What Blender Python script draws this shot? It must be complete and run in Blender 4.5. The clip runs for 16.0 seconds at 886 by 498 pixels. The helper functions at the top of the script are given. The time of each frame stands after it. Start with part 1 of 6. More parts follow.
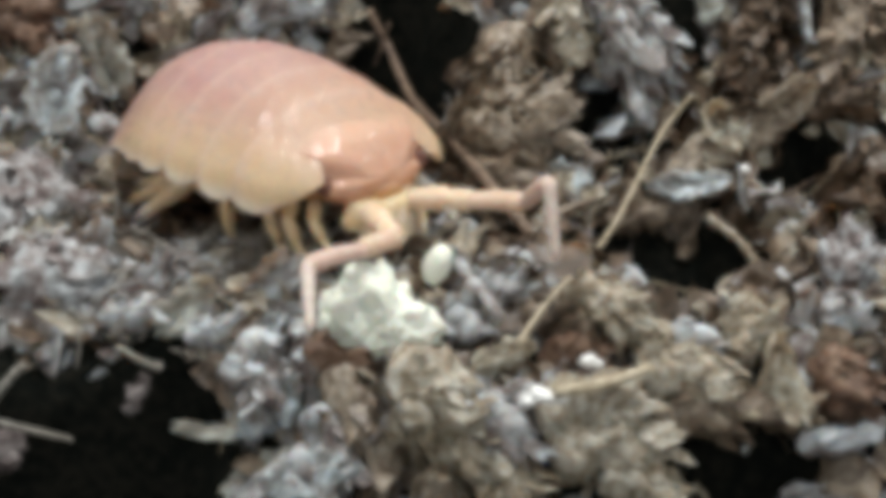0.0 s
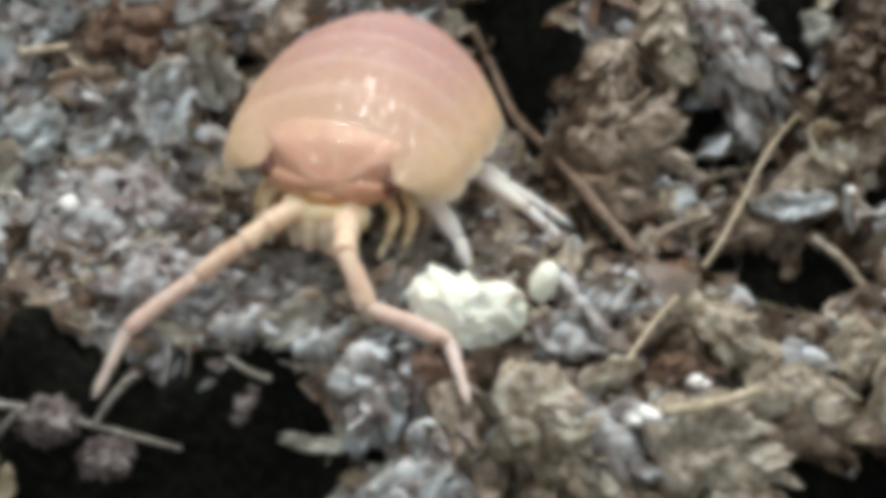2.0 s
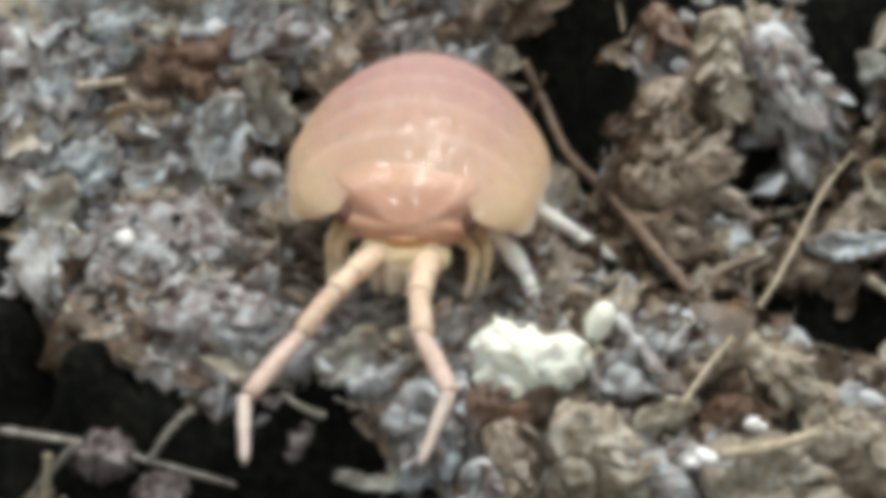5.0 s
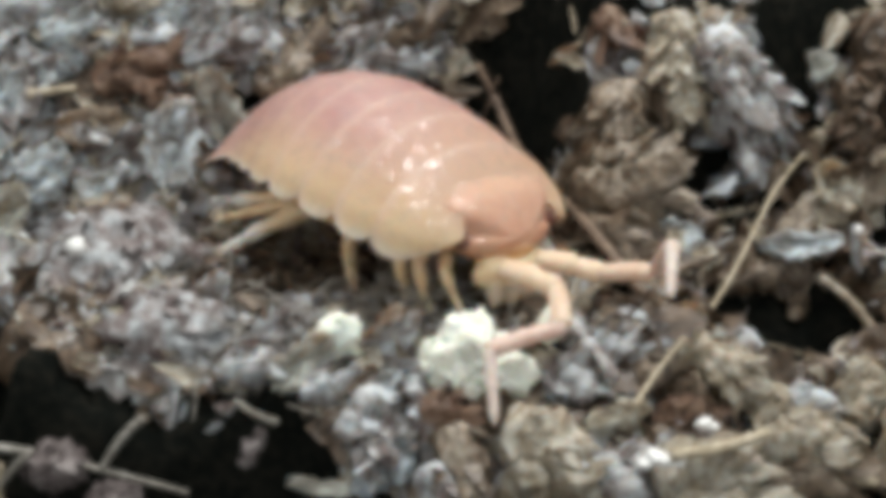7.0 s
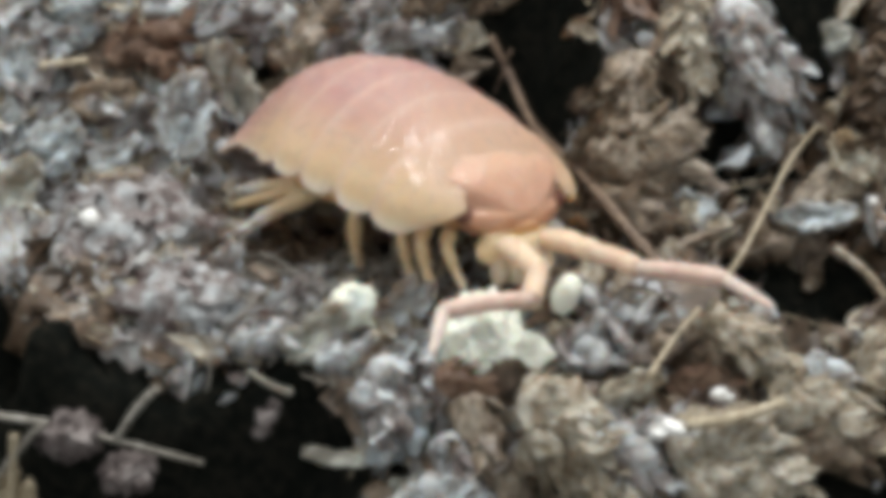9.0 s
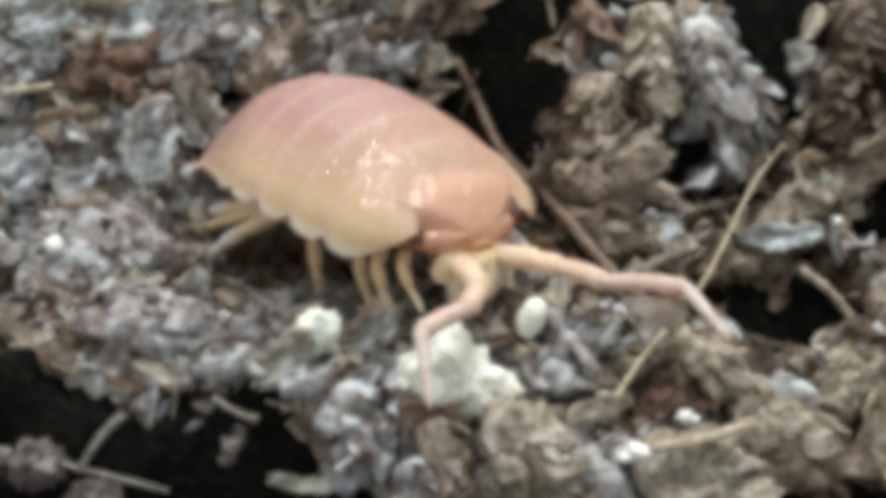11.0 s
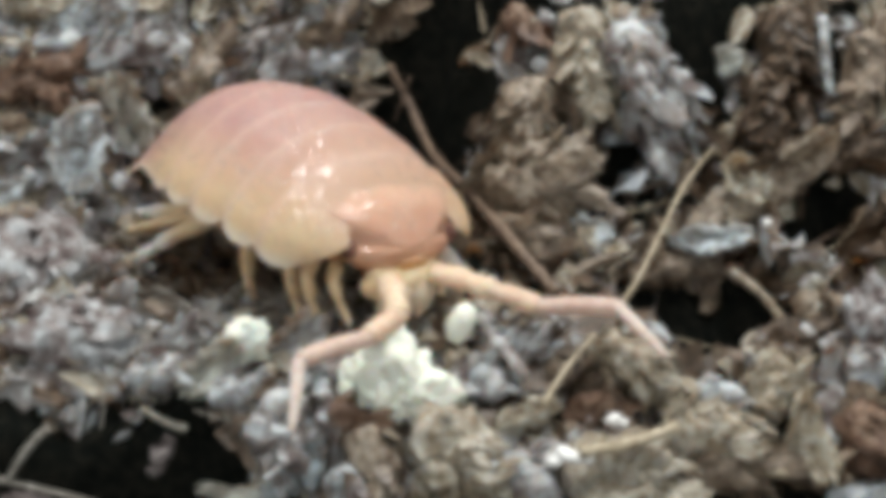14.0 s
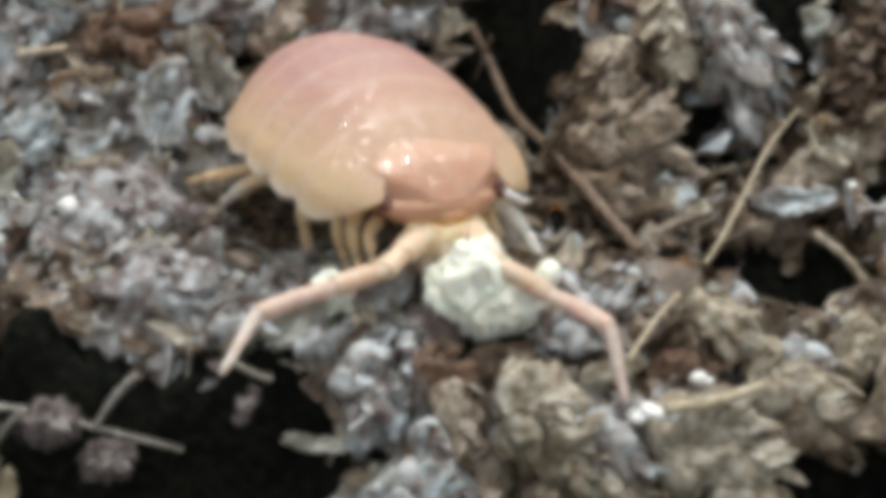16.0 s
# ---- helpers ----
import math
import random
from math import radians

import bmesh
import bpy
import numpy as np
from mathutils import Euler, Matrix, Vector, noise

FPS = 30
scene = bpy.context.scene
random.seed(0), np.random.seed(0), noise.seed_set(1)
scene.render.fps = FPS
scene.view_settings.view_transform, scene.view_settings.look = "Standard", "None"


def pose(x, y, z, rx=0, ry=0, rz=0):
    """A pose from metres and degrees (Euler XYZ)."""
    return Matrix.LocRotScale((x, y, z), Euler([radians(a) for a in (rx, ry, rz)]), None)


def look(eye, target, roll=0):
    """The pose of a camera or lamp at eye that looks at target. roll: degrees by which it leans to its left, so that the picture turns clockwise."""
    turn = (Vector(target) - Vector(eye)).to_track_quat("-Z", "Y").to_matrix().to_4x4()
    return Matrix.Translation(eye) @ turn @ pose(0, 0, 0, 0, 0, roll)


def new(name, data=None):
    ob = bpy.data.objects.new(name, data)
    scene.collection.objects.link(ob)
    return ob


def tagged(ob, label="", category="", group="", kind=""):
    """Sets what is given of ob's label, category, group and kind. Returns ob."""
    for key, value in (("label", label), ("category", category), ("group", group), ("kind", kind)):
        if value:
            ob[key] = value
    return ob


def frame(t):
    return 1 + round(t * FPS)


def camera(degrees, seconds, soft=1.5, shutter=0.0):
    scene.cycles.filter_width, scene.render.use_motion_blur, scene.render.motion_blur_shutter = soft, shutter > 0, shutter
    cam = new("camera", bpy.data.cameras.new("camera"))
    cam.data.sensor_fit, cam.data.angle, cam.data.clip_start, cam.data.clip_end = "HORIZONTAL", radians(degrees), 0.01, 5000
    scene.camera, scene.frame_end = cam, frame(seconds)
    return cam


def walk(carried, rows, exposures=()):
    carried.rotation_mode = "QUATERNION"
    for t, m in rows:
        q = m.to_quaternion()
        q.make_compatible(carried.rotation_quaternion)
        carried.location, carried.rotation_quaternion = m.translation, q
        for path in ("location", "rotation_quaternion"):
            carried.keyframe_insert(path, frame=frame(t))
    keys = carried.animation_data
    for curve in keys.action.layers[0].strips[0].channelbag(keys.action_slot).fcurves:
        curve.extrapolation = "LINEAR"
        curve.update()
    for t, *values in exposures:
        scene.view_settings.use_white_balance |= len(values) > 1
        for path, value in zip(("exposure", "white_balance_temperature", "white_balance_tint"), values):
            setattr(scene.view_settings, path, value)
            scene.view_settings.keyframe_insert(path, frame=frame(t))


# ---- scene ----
MM = 0.001

DEGREES = 30
PATH = [
    (0.0, look((0.000942, -0.038559, 0.013803), (0.003139, -0.000247, -0.000679), 0.396)),
    (0.5, look((0.000740, -0.038578, 0.013849), (0.002466, -0.000206, -0.000567), 0.427)),
    (1.0, look((0.000657, -0.038490, 0.013843), (0.002188, -0.000178, -0.000489), 0.372)),
    (1.5, look((0.000516, -0.038588, 0.013826), (0.001719, -0.000234, -0.000644), 0.471)),
    (2.0, look((0.000157, -0.038623, 0.013958), (0.000523, -0.000106, -0.000292), 0.402)),
    (2.5, look((-0.000084, -0.038647, 0.013970), (-0.000279, -0.000104, -0.000284), 0.496)),
    (3.0, look((-0.000132, -0.038633, 0.013937), (-0.000439, -0.000134, -0.000368), 0.517)),
    (3.5, look((-0.000185, -0.038642, 0.013807), (-0.000616, -0.000276, -0.000758), 0.476)),
    (4.0, look((-0.000244, -0.038641, 0.013743), (-0.000813, -0.000344, -0.000944), 0.459)),
    (4.5, look((-0.000289, -0.038597, 0.014124), (-0.000962, 0.000081, 0.000223), 0.426)),
    (4.7, look((-0.000275, -0.038548, 0.014198), (-0.000917, 0.000179, 0.000492), 0.433)),
    (6.8, look((0.000022, -0.038484, 0.014251), (0.000074, 0.000262, 0.000719), 0.200)),
    (7.0, look((0.000102, -0.038488, 0.014237), (0.000340, 0.000245, 0.000674), 0.182)),
    (7.5, look((0.000183, -0.038493, 0.014246), (0.000610, 0.000252, 0.000692), 0.167)),
    (8.0, look((0.000235, -0.038455, 0.014293), (0.000785, 0.000318, 0.000874), 0.170)),
    (8.5, look((0.000103, -0.038449, 0.014146), (0.000343, 0.000162, 0.000445), 0.075)),
    (9.0, look((-0.000000, -0.038493, 0.014010), (-0.000000, -0.000000, -0.000000), 0.000)),
    (9.5, look((0.000130, -0.038449, 0.014105), (0.000434, 0.000119, 0.000327), -0.128)),
    (9.7, look((0.000192, -0.038436, 0.014143), (0.000641, 0.000164, 0.000452), -0.096)),
    (11.8, look((0.000324, -0.038387, 0.014193), (0.001081, 0.000237, 0.000652), -0.300)),
    (12.0, look((0.000372, -0.038381, 0.014213), (0.001240, 0.000260, 0.000715), -0.303)),
    (12.5, look((0.000456, -0.038384, 0.014237), (0.001520, 0.000286, 0.000785), -0.300)),
    (13.0, look((0.000735, -0.038300, 0.014316), (0.002450, 0.000402, 0.001105), -0.328)),
    (13.5, look((0.000850, -0.038341, 0.014224), (0.002834, 0.000288, 0.000791), -0.302)),
    (14.0, look((0.000778, -0.038356, 0.014189), (0.002595, 0.000245, 0.000673), -0.260)),
    (14.5, look((0.000755, -0.038340, 0.014176), (0.002517, 0.000237, 0.000653), -0.290)),
    (15.0, look((0.000673, -0.038393, 0.014151), (0.002244, 0.000190, 0.000523), -0.296)),
    (15.5, look((0.000638, -0.038421, 0.014211), (0.002126, 0.000243, 0.000669), -0.339)),
    (15.8, look((0.000290, -0.038481, 0.014041), (0.000966, 0.000037, 0.000103), -0.150)),
    (16.0, look((0.000151, -0.038523, 0.013910), (0.000504, -0.000119, -0.000327), -0.080)),
]
cam = camera(DEGREES, 16.0, soft=8.6, shutter=0.5)
walk(cam, PATH)

# ---- light: one broad lamp over the tank, weak room light ----
world = bpy.data.worlds.new("room_light")
scene.world = world
world.use_nodes = True
world.node_tree.nodes["Background"].inputs["Color"].default_value = (0.94, 0.965, 0.94, 1)
world.node_tree.nodes["Background"].inputs["Strength"].default_value = 0.97
lamp_data = bpy.data.lights.new("tank_lamp", "AREA")
lamp_data.shape, lamp_data.size, lamp_data.size_y = "RECTANGLE", 0.046, 0.040
lamp_data.energy, lamp_data.color = 0.116, (1.0, 0.98, 0.94)
lamp = new("tank_lamp", lamp_data)
lamp.matrix_world = look((0.011, 0.005, 0.108), (0.0, 0.001, 0.0))
scene.view_settings.exposure = 0.0


# ---- materials ----
def material(name, colors, rough=0.6, grain=9000, bump=0.25, depth=0.00006, island=0.5, sss=0.0, blotch=900, coat=0.0, spec=0.5, mottle=1.0, pimples=0, deep=0.0005):
    """colors: a few (r, g, b). They are mixed by piece, by large blotches and by fine grain."""
    m = bpy.data.materials.new(name)
    m.use_nodes = True
    nt = m.node_tree
    n, link = nt.nodes, nt.links.new
    b = n["Principled BSDF"]
    co = n.new("ShaderNodeTexCoord")
    fine = n.new("ShaderNodeTexNoise")
    fine.inputs["Scale"].default_value, fine.inputs["Detail"].default_value = grain, 6
    big = n.new("ShaderNodeTexNoise")
    big.inputs["Scale"].default_value, big.inputs["Detail"].default_value = blotch, 2
    link(co.outputs["Object"], fine.inputs["Vector"])
    link(co.outputs["Object"], big.inputs["Vector"])
    geo = n.new("ShaderNodeNewGeometry")
    info = n.new("ShaderNodeObjectInfo")

    def mul_add(a, k, c):
        q = n.new("ShaderNodeMath")
        q.operation = "MULTIPLY_ADD"
        link(a, q.inputs[0])
        q.inputs[1].default_value = k
        if isinstance(c, float):
            q.inputs[2].default_value = c
        else:
            link(c, q.inputs[2])
        return q.outputs[0]

    rest = 1 - island
    v = mul_add(fine.outputs["Fac"], 2.7 * rest * mottle, 0.5 - rest * mottle * 2.0 - island * 0.6)
    v = mul_add(big.outputs["Fac"], 1.3 * rest * mottle, v)
    v = mul_add(geo.outputs["Random Per Island"], island * 0.7, v)
    v = mul_add(info.outputs["Random"], island * 0.5, v)
    ramp = n.new("ShaderNodeValToRGB")
    e = ramp.color_ramp.elements
    while len(e) < len(colors):
        e.new(0.5)
    for k, c in enumerate(colors):
        e[k].position = 0.12 + 0.76 * k / max(1, len(colors) - 1)
        e[k].color = (*c, 1)
    link(v, ramp.inputs["Fac"])
    link(ramp.outputs["Color"], b.inputs["Base Color"])
    link(mul_add(fine.outputs["Fac"], 0.5, float(rough - 0.25)), b.inputs["Roughness"])
    b.inputs["Specular IOR Level"].default_value = spec
    b.inputs["Coat Weight"].default_value = coat
    b.inputs["Coat Roughness"].default_value = 0.13
    if sss:
        b.inputs["Subsurface Weight"].default_value = sss
        b.inputs["Subsurface Radius"].default_value = (1.0, 0.5, 0.28)
        b.inputs["Subsurface Scale"].default_value = deep
    bm_ = n.new("ShaderNodeBump")
    bm_.inputs["Strength"].default_value, bm_.inputs["Distance"].default_value = bump, depth
    link(fine.outputs["Fac"], bm_.inputs["Height"])
    link(bm_.outputs["Normal"], b.inputs["Normal"])
    if pimples:
        # the shine is broken into fine wet dots
        dots = n.new("ShaderNodeTexNoise")
        dots.inputs["Scale"].default_value, dots.inputs["Detail"].default_value = pimples, 2
        link(co.outputs["Object"], dots.inputs["Vector"])
        rng = n.new("ShaderNodeMapRange")
        rng.inputs["From Min"].default_value, rng.inputs["From Max"].default_value = 0.52, 0.66
        rng.inputs["To Min"].default_value, rng.inputs["To Max"].default_value = 0.04, coat
        link(dots.outputs["Fac"], rng.inputs["Value"])
        link(rng.outputs["Result"], b.inputs["Coat Weight"])
        b.inputs["Coat Roughness"].default_value = 0.10
        b.inputs["Coat IOR"].default_value = 2.5
        wet = n.new("ShaderNodeBump")
        wet.inputs["Strength"].default_value, wet.inputs["Distance"].default_value = 1.0, 0.000105
        link(dots.outputs["Fac"], wet.inputs["Height"])
        link(wet.outputs["Normal"], b.inputs["Coat Normal"])
    return m


def thin_skin(m, amount, colour=None):
    """A thin skin that lets light through, in its own colour or the one given."""
    n, link = m.node_tree.nodes, m.node_tree.links.new
    thin = n.new("ShaderNodeBsdfTranslucent")
    if colour is None:
        link(n["Principled BSDF"].inputs["Base Color"].links[0].from_socket, thin.inputs["Color"])
    else:
        thin.inputs["Color"].default_value = colour
    both = n.new("ShaderNodeMixShader")
    both.inputs[0].default_value = amount
    link(n["Principled BSDF"].outputs[0], both.inputs[1])
    link(thin.outputs[0], both.inputs[2])
    link(both.outputs[0], n["Material Output"].inputs["Surface"])


# soil taken down to near-black: the deep shade of the hollows is in its colour
SHADED_PEAT = material("shaded_peat", [(0.0032, 0.0041, 0.0034), (0.006, 0.0068, 0.0055), (0.012, 0.0115, 0.009)], 0.95, 4000, 0.5, 0.0002, 0.0, spec=0.05)
MOSS_GREY = material("moss_grey", [(0.11, 0.083, 0.077), (0.20, 0.175, 0.167), (0.29, 0.275, 0.27), (0.40, 0.405, 0.41), (0.55, 0.575, 0.595)], 0.5, 1900, 0.6, 0.00014, 0.12, sss=0.3, coat=0.12)
MOSS_TAN = material("moss_tan", [(0.138, 0.105, 0.07), (0.251, 0.205, 0.145), (0.355, 0.31, 0.243), (0.473, 0.44, 0.378)], 0.5, 4000, 0.5, 0.0001, 0.12, sss=0.3, coat=0.1)
MOSS_DUN = material("moss_dun", [(0.089, 0.06, 0.038), (0.167, 0.125, 0.085), (0.246, 0.195, 0.145), (0.355, 0.3, 0.243)], 0.5, 4000, 0.5, 0.0001, 0.12, sss=0.25, coat=0.1)
MOSS_BROWN = material("moss_brown", [(0.072, 0.048, 0.033), (0.135, 0.097, 0.067), (0.2, 0.15, 0.106), (0.28, 0.22, 0.164)], 0.5, 4000, 0.5, 0.0001, 0.12, sss=0.25, coat=0.1)
# darker twin of the brown moss, with shade mixed into the colours
MOSS_SHADED = material("moss_shaded", [(0.025, 0.015, 0.008), (0.06, 0.038, 0.022), (0.11, 0.073, 0.047), (0.17, 0.12, 0.085)], 0.5, 4000, 0.5, 0.0001, 0.12, sss=0.2, coat=0.1)
MOSS_RUST = material("moss_rust", [(0.07, 0.038, 0.025), (0.15, 0.085, 0.055), (0.22, 0.145, 0.10)], 0.55, 4000, 0.5, 0.0001, 0.12, sss=0.2)
LEAF_BLUE = material("leaf_blue", [(0.14, 0.135, 0.13), (0.25, 0.26, 0.26), (0.37, 0.395, 0.41), (0.56, 0.61, 0.64)], 0.4, 3000, 0.7, 0.00015, 0.1, sss=0.3, coat=0.2)
LEAF_GREEN = material("leaf_green", [(0.17, 0.155, 0.13), (0.28, 0.27, 0.235), (0.43, 0.425, 0.38)], 0.45, 3000, 0.7, 0.00015, 0.1, sss=0.3, coat=0.1)
# clods and scraps deep in the hollow: their dimness is painted, not cast
SHADED_LITTER = material("shaded_litter", [(0.05, 0.036, 0.035), (0.11, 0.088, 0.085), (0.22, 0.195, 0.19)], 0.6, 2600, 0.9, 0.0002, 0.2, blotch=1000)
CRUST = material("crust", [(0.07, 0.045, 0.042), (0.15, 0.118, 0.112), (0.235, 0.212, 0.204), (0.32, 0.315, 0.31), (0.42, 0.435, 0.436), (0.58, 0.61, 0.621)], 0.5, 1250, 0.8, 0.00022, 0.0, blotch=420, coat=0.2, mottle=0.85)
CLOD = material("clod", [(0.075, 0.05, 0.048), (0.15, 0.12, 0.115), (0.23, 0.215, 0.215), (0.32, 0.325, 0.335), (0.43, 0.455, 0.475)], 0.5, 2400, 0.6, 0.00015, 0.12, blotch=1000, coat=0.12)
STRAW = material("straw", [(0.26, 0.21, 0.14), (0.40, 0.335, 0.235), (0.54, 0.47, 0.36)], 0.45, 6000, 0.4, 0.00006, 0.2)
TWIG = material("twig", [(0.07, 0.045, 0.032), (0.15, 0.10, 0.07), (0.26, 0.19, 0.13)], 0.55, 5000, 0.6, 0.0001, 0.2)
GREY_TWIG = material("grey_twig", [(0.14, 0.125, 0.105), (0.25, 0.23, 0.20), (0.38, 0.365, 0.33)], 0.55, 5000, 0.6, 0.0001, 0.2)
WHITE_GRAIN = material("white_grain", [(0.7, 0.7, 0.69), (0.84, 0.84, 0.83)], 0.35, 4000, 0.5, 0.0001, 0.1)
FOOD = material("food", [(0.67, 0.69, 0.59), (0.735, 0.76, 0.68), (0.79, 0.815, 0.76)], 0.55, 2600, 0.35, 0.0001, 0.05, sss=0.3, blotch=500, mottle=0.5, deep=0.0003, spec=0.25)
SHELL = material("shell", [(0.441, 0.232, 0.232), (0.529, 0.304, 0.288), (0.622, 0.405, 0.376)], 0.48, 3400, 0.5, 0.00006, 0.06, sss=0.4, blotch=420, coat=1.0, spec=0.22, mottle=0.4, pimples=4700, deep=0.0006)
FACE = material("face", [(0.46, 0.19, 0.05), (0.60, 0.29, 0.10), (0.70, 0.40, 0.17)], 0.42, 3000, 0.4, 0.00008, 0.05, sss=0.4, blotch=700, mottle=0.55, deep=0.0004, spec=0.3)
PALE = material("pale_limb", [(0.76, 0.57, 0.41), (0.84, 0.67, 0.51), (0.89, 0.76, 0.62)], 0.45, 4000, 0.4, 0.00008, 0.1, sss=0.4, blotch=600, coat=0.15, spec=0.35, mottle=0.7, deep=0.0004)
LIMB_MID = material("mid_limb", [(0.66, 0.47, 0.35), (0.76, 0.59, 0.46), (0.84, 0.70, 0.58)], 0.45, 4000, 0.4, 0.00008, 0.1, sss=0.4, blotch=600, coat=0.15, spec=0.35, mottle=0.7, deep=0.0004)
LEG = material("leg_skin", [(0.70, 0.49, 0.27), (0.80, 0.61, 0.38), (0.86, 0.71, 0.50)], 0.45, 4000, 0.4, 0.00008, 0.1, sss=0.4, blotch=600, coat=0.15, spec=0.35, mottle=0.7, deep=0.0004)
LEG_TIP = material("hind_leg_skin", [(0.70, 0.49, 0.27), (0.80, 0.61, 0.38), (0.86, 0.71, 0.50)], 0.45, 4000, 0.4, 0.00008, 0.1, sss=0.4, blotch=600, coat=0.15, spec=0.35, mottle=0.7, deep=0.0004)
# leg skin that is whitened further down to imitate glare
LEG_GLARE = material("glare_leg_skin", [(0.66, 0.52, 0.36), (0.76, 0.64, 0.48), (0.84, 0.74, 0.60)], 0.4, 4000, 0.4, 0.00008, 0.1, sss=0.4, blotch=600, coat=0.3, mottle=0.7, deep=0.0004)
LIMB_TIP = material("limb_tip", [(0.60, 0.44, 0.37), (0.70, 0.54, 0.47), (0.79, 0.66, 0.59)], 0.45, 4000, 0.4, 0.00008, 0.1, sss=0.4, blotch=600, coat=0.15, spec=0.35, mottle=0.7, deep=0.0004)
BELLY = material("belly", [(0.44, 0.24, 0.10), (0.60, 0.37, 0.17), (0.72, 0.50, 0.28)], 0.5, 3000, 0.4, 0.0001, 0.05, sss=0.3, blotch=700, mottle=0.55, deep=0.0004)
HEAD = material("head", [(0.47, 0.25, 0.18), (0.57, 0.325, 0.23), (0.66, 0.43, 0.32)], 0.48, 3400, 0.5, 0.00007, 0.05, sss=0.4, blotch=600, coat=1.0, spec=0.22, mottle=0.4, pimples=4700, deep=0.0006)
BROW = material("brow", [(0.5, 0.26, 0.14), (0.6, 0.35, 0.21), (0.7, 0.46, 0.3)], 0.45, 3000, 0.4, 0.00008, 0.05, sss=0.4, blotch=700, mottle=0.55, deep=0.0004, spec=0.3)
JAW = material("jaw", [(0.72, 0.50, 0.28), (0.82, 0.63, 0.40), (0.89, 0.75, 0.54)], 0.42, 3000, 0.4, 0.00008, 0.05, sss=0.4, blotch=700, mottle=0.55, deep=0.0004, spec=0.3)
LASH = material("feeler_lash", [(0.60, 0.49, 0.44), (0.70, 0.59, 0.54), (0.80, 0.71, 0.67)], 0.45, 4000, 0.3, 0.00006, 0.1, sss=0.4, blotch=600, coat=0.15, spec=0.35, mottle=0.7)
EYE = material("eye", [(0.09, 0.03, 0.022), (0.18, 0.07, 0.05)], 0.4, 12000, 0.9, 0.00006, 0.0)

# dead moss and papery leaf let light through
for m in (MOSS_GREY, MOSS_TAN, MOSS_DUN, MOSS_BROWN, MOSS_SHADED, MOSS_RUST, LEAF_BLUE, LEAF_GREEN):
    thin_skin(m, 0.10)
for m in (PALE, LIMB_MID, LIMB_TIP, LASH, LEG, LEG_TIP, LEG_GLARE):
    thin_skin(m, 0.25)


# ---- mesh helpers: all lengths in mm ----
def mesh_object(name, verts, faces, mat, parent=None, label="", smooth=True):
    me = bpy.data.meshes.new(name)
    me.from_pydata([(x * MM, y * MM, z * MM) for x, y, z in verts], [], faces)
    me.materials.append(mat)
    if smooth:
        me.polygons.foreach_set("use_smooth", [True] * len(me.polygons))
    me.update()
    ob = new(name, me)
    if parent is not None:
        ob.parent = parent
    if label:
        ob["label"] = label
    return ob


def thing(name, at, label, category, group="", kind=""):
    ob = new(name)
    ob.empty_display_size = 0.001
    ob.location = [c * MM for c in at]
    return tagged(ob, label, category, group, kind)


def add_grid(verts, faces, rows, closed=False):
    """rows: equal lists of points."""
    o, n = len(verts), len(rows[0])
    for r in rows:
        verts.extend(r)
    for i in range(len(rows) - 1):
        for j in range(n if closed else n - 1):
            k = (j + 1) % n
            faces.append((o + i * n + j, o + i * n + k, o + (i + 1) * n + k, o + (i + 1) * n + j))


def frame_of(d):
    d = Vector(d).normalized()
    a = Vector((0, 0, 1)) if abs(d.z) < 0.9 else Vector((1, 0, 0))
    u = d.cross(a).normalized()
    return d, u, d.cross(u)


def add_tube(verts, faces, path, radii, sides=8, flat=1.0, rough=0.0):
    """A tapered round stem along a path, closed at both ends."""
    rows = []
    path = [Vector(p) for p in path]
    for i, p in enumerate(path):
        d, u, w = frame_of(path[min(i + 1, len(path) - 1)] - path[max(i - 1, 0)])
        row = []
        for k in range(sides):
            a = 2 * math.pi * k / sides
            r = radii[i] * (1 + rough * random.uniform(-1, 1))
            row.append(tuple(p + u * (r * math.cos(a)) + w * (r * flat * math.sin(a))))
        rows.append(row)
    o = len(verts)
    add_grid(verts, faces, rows, True)
    faces.append(tuple(o + k for k in range(sides))[::-1])
    o += (len(rows) - 1) * sides
    faces.append(tuple(o + k for k in range(sides)))


def bend(points, steps):
    """A smooth line through a few points."""
    p = [Vector(q) for q in points]
    p = [p[0] * 2 - p[1]] + p + [p[-1] * 2 - p[-2]]
    out = []
    for i in range(1, len(p) - 2):
        for k in range(steps):
            t = k / steps
            out.append(0.5 * (2 * p[i] + (p[i + 1] - p[i - 1]) * t + (2 * p[i - 1] - 5 * p[i] + 4 * p[i + 1] - p[i + 2]) * t * t
                              + (3 * p[i] - p[i - 1] - 3 * p[i + 1] + p[i + 2]) * t ** 3))
    return out + [p[-2]]


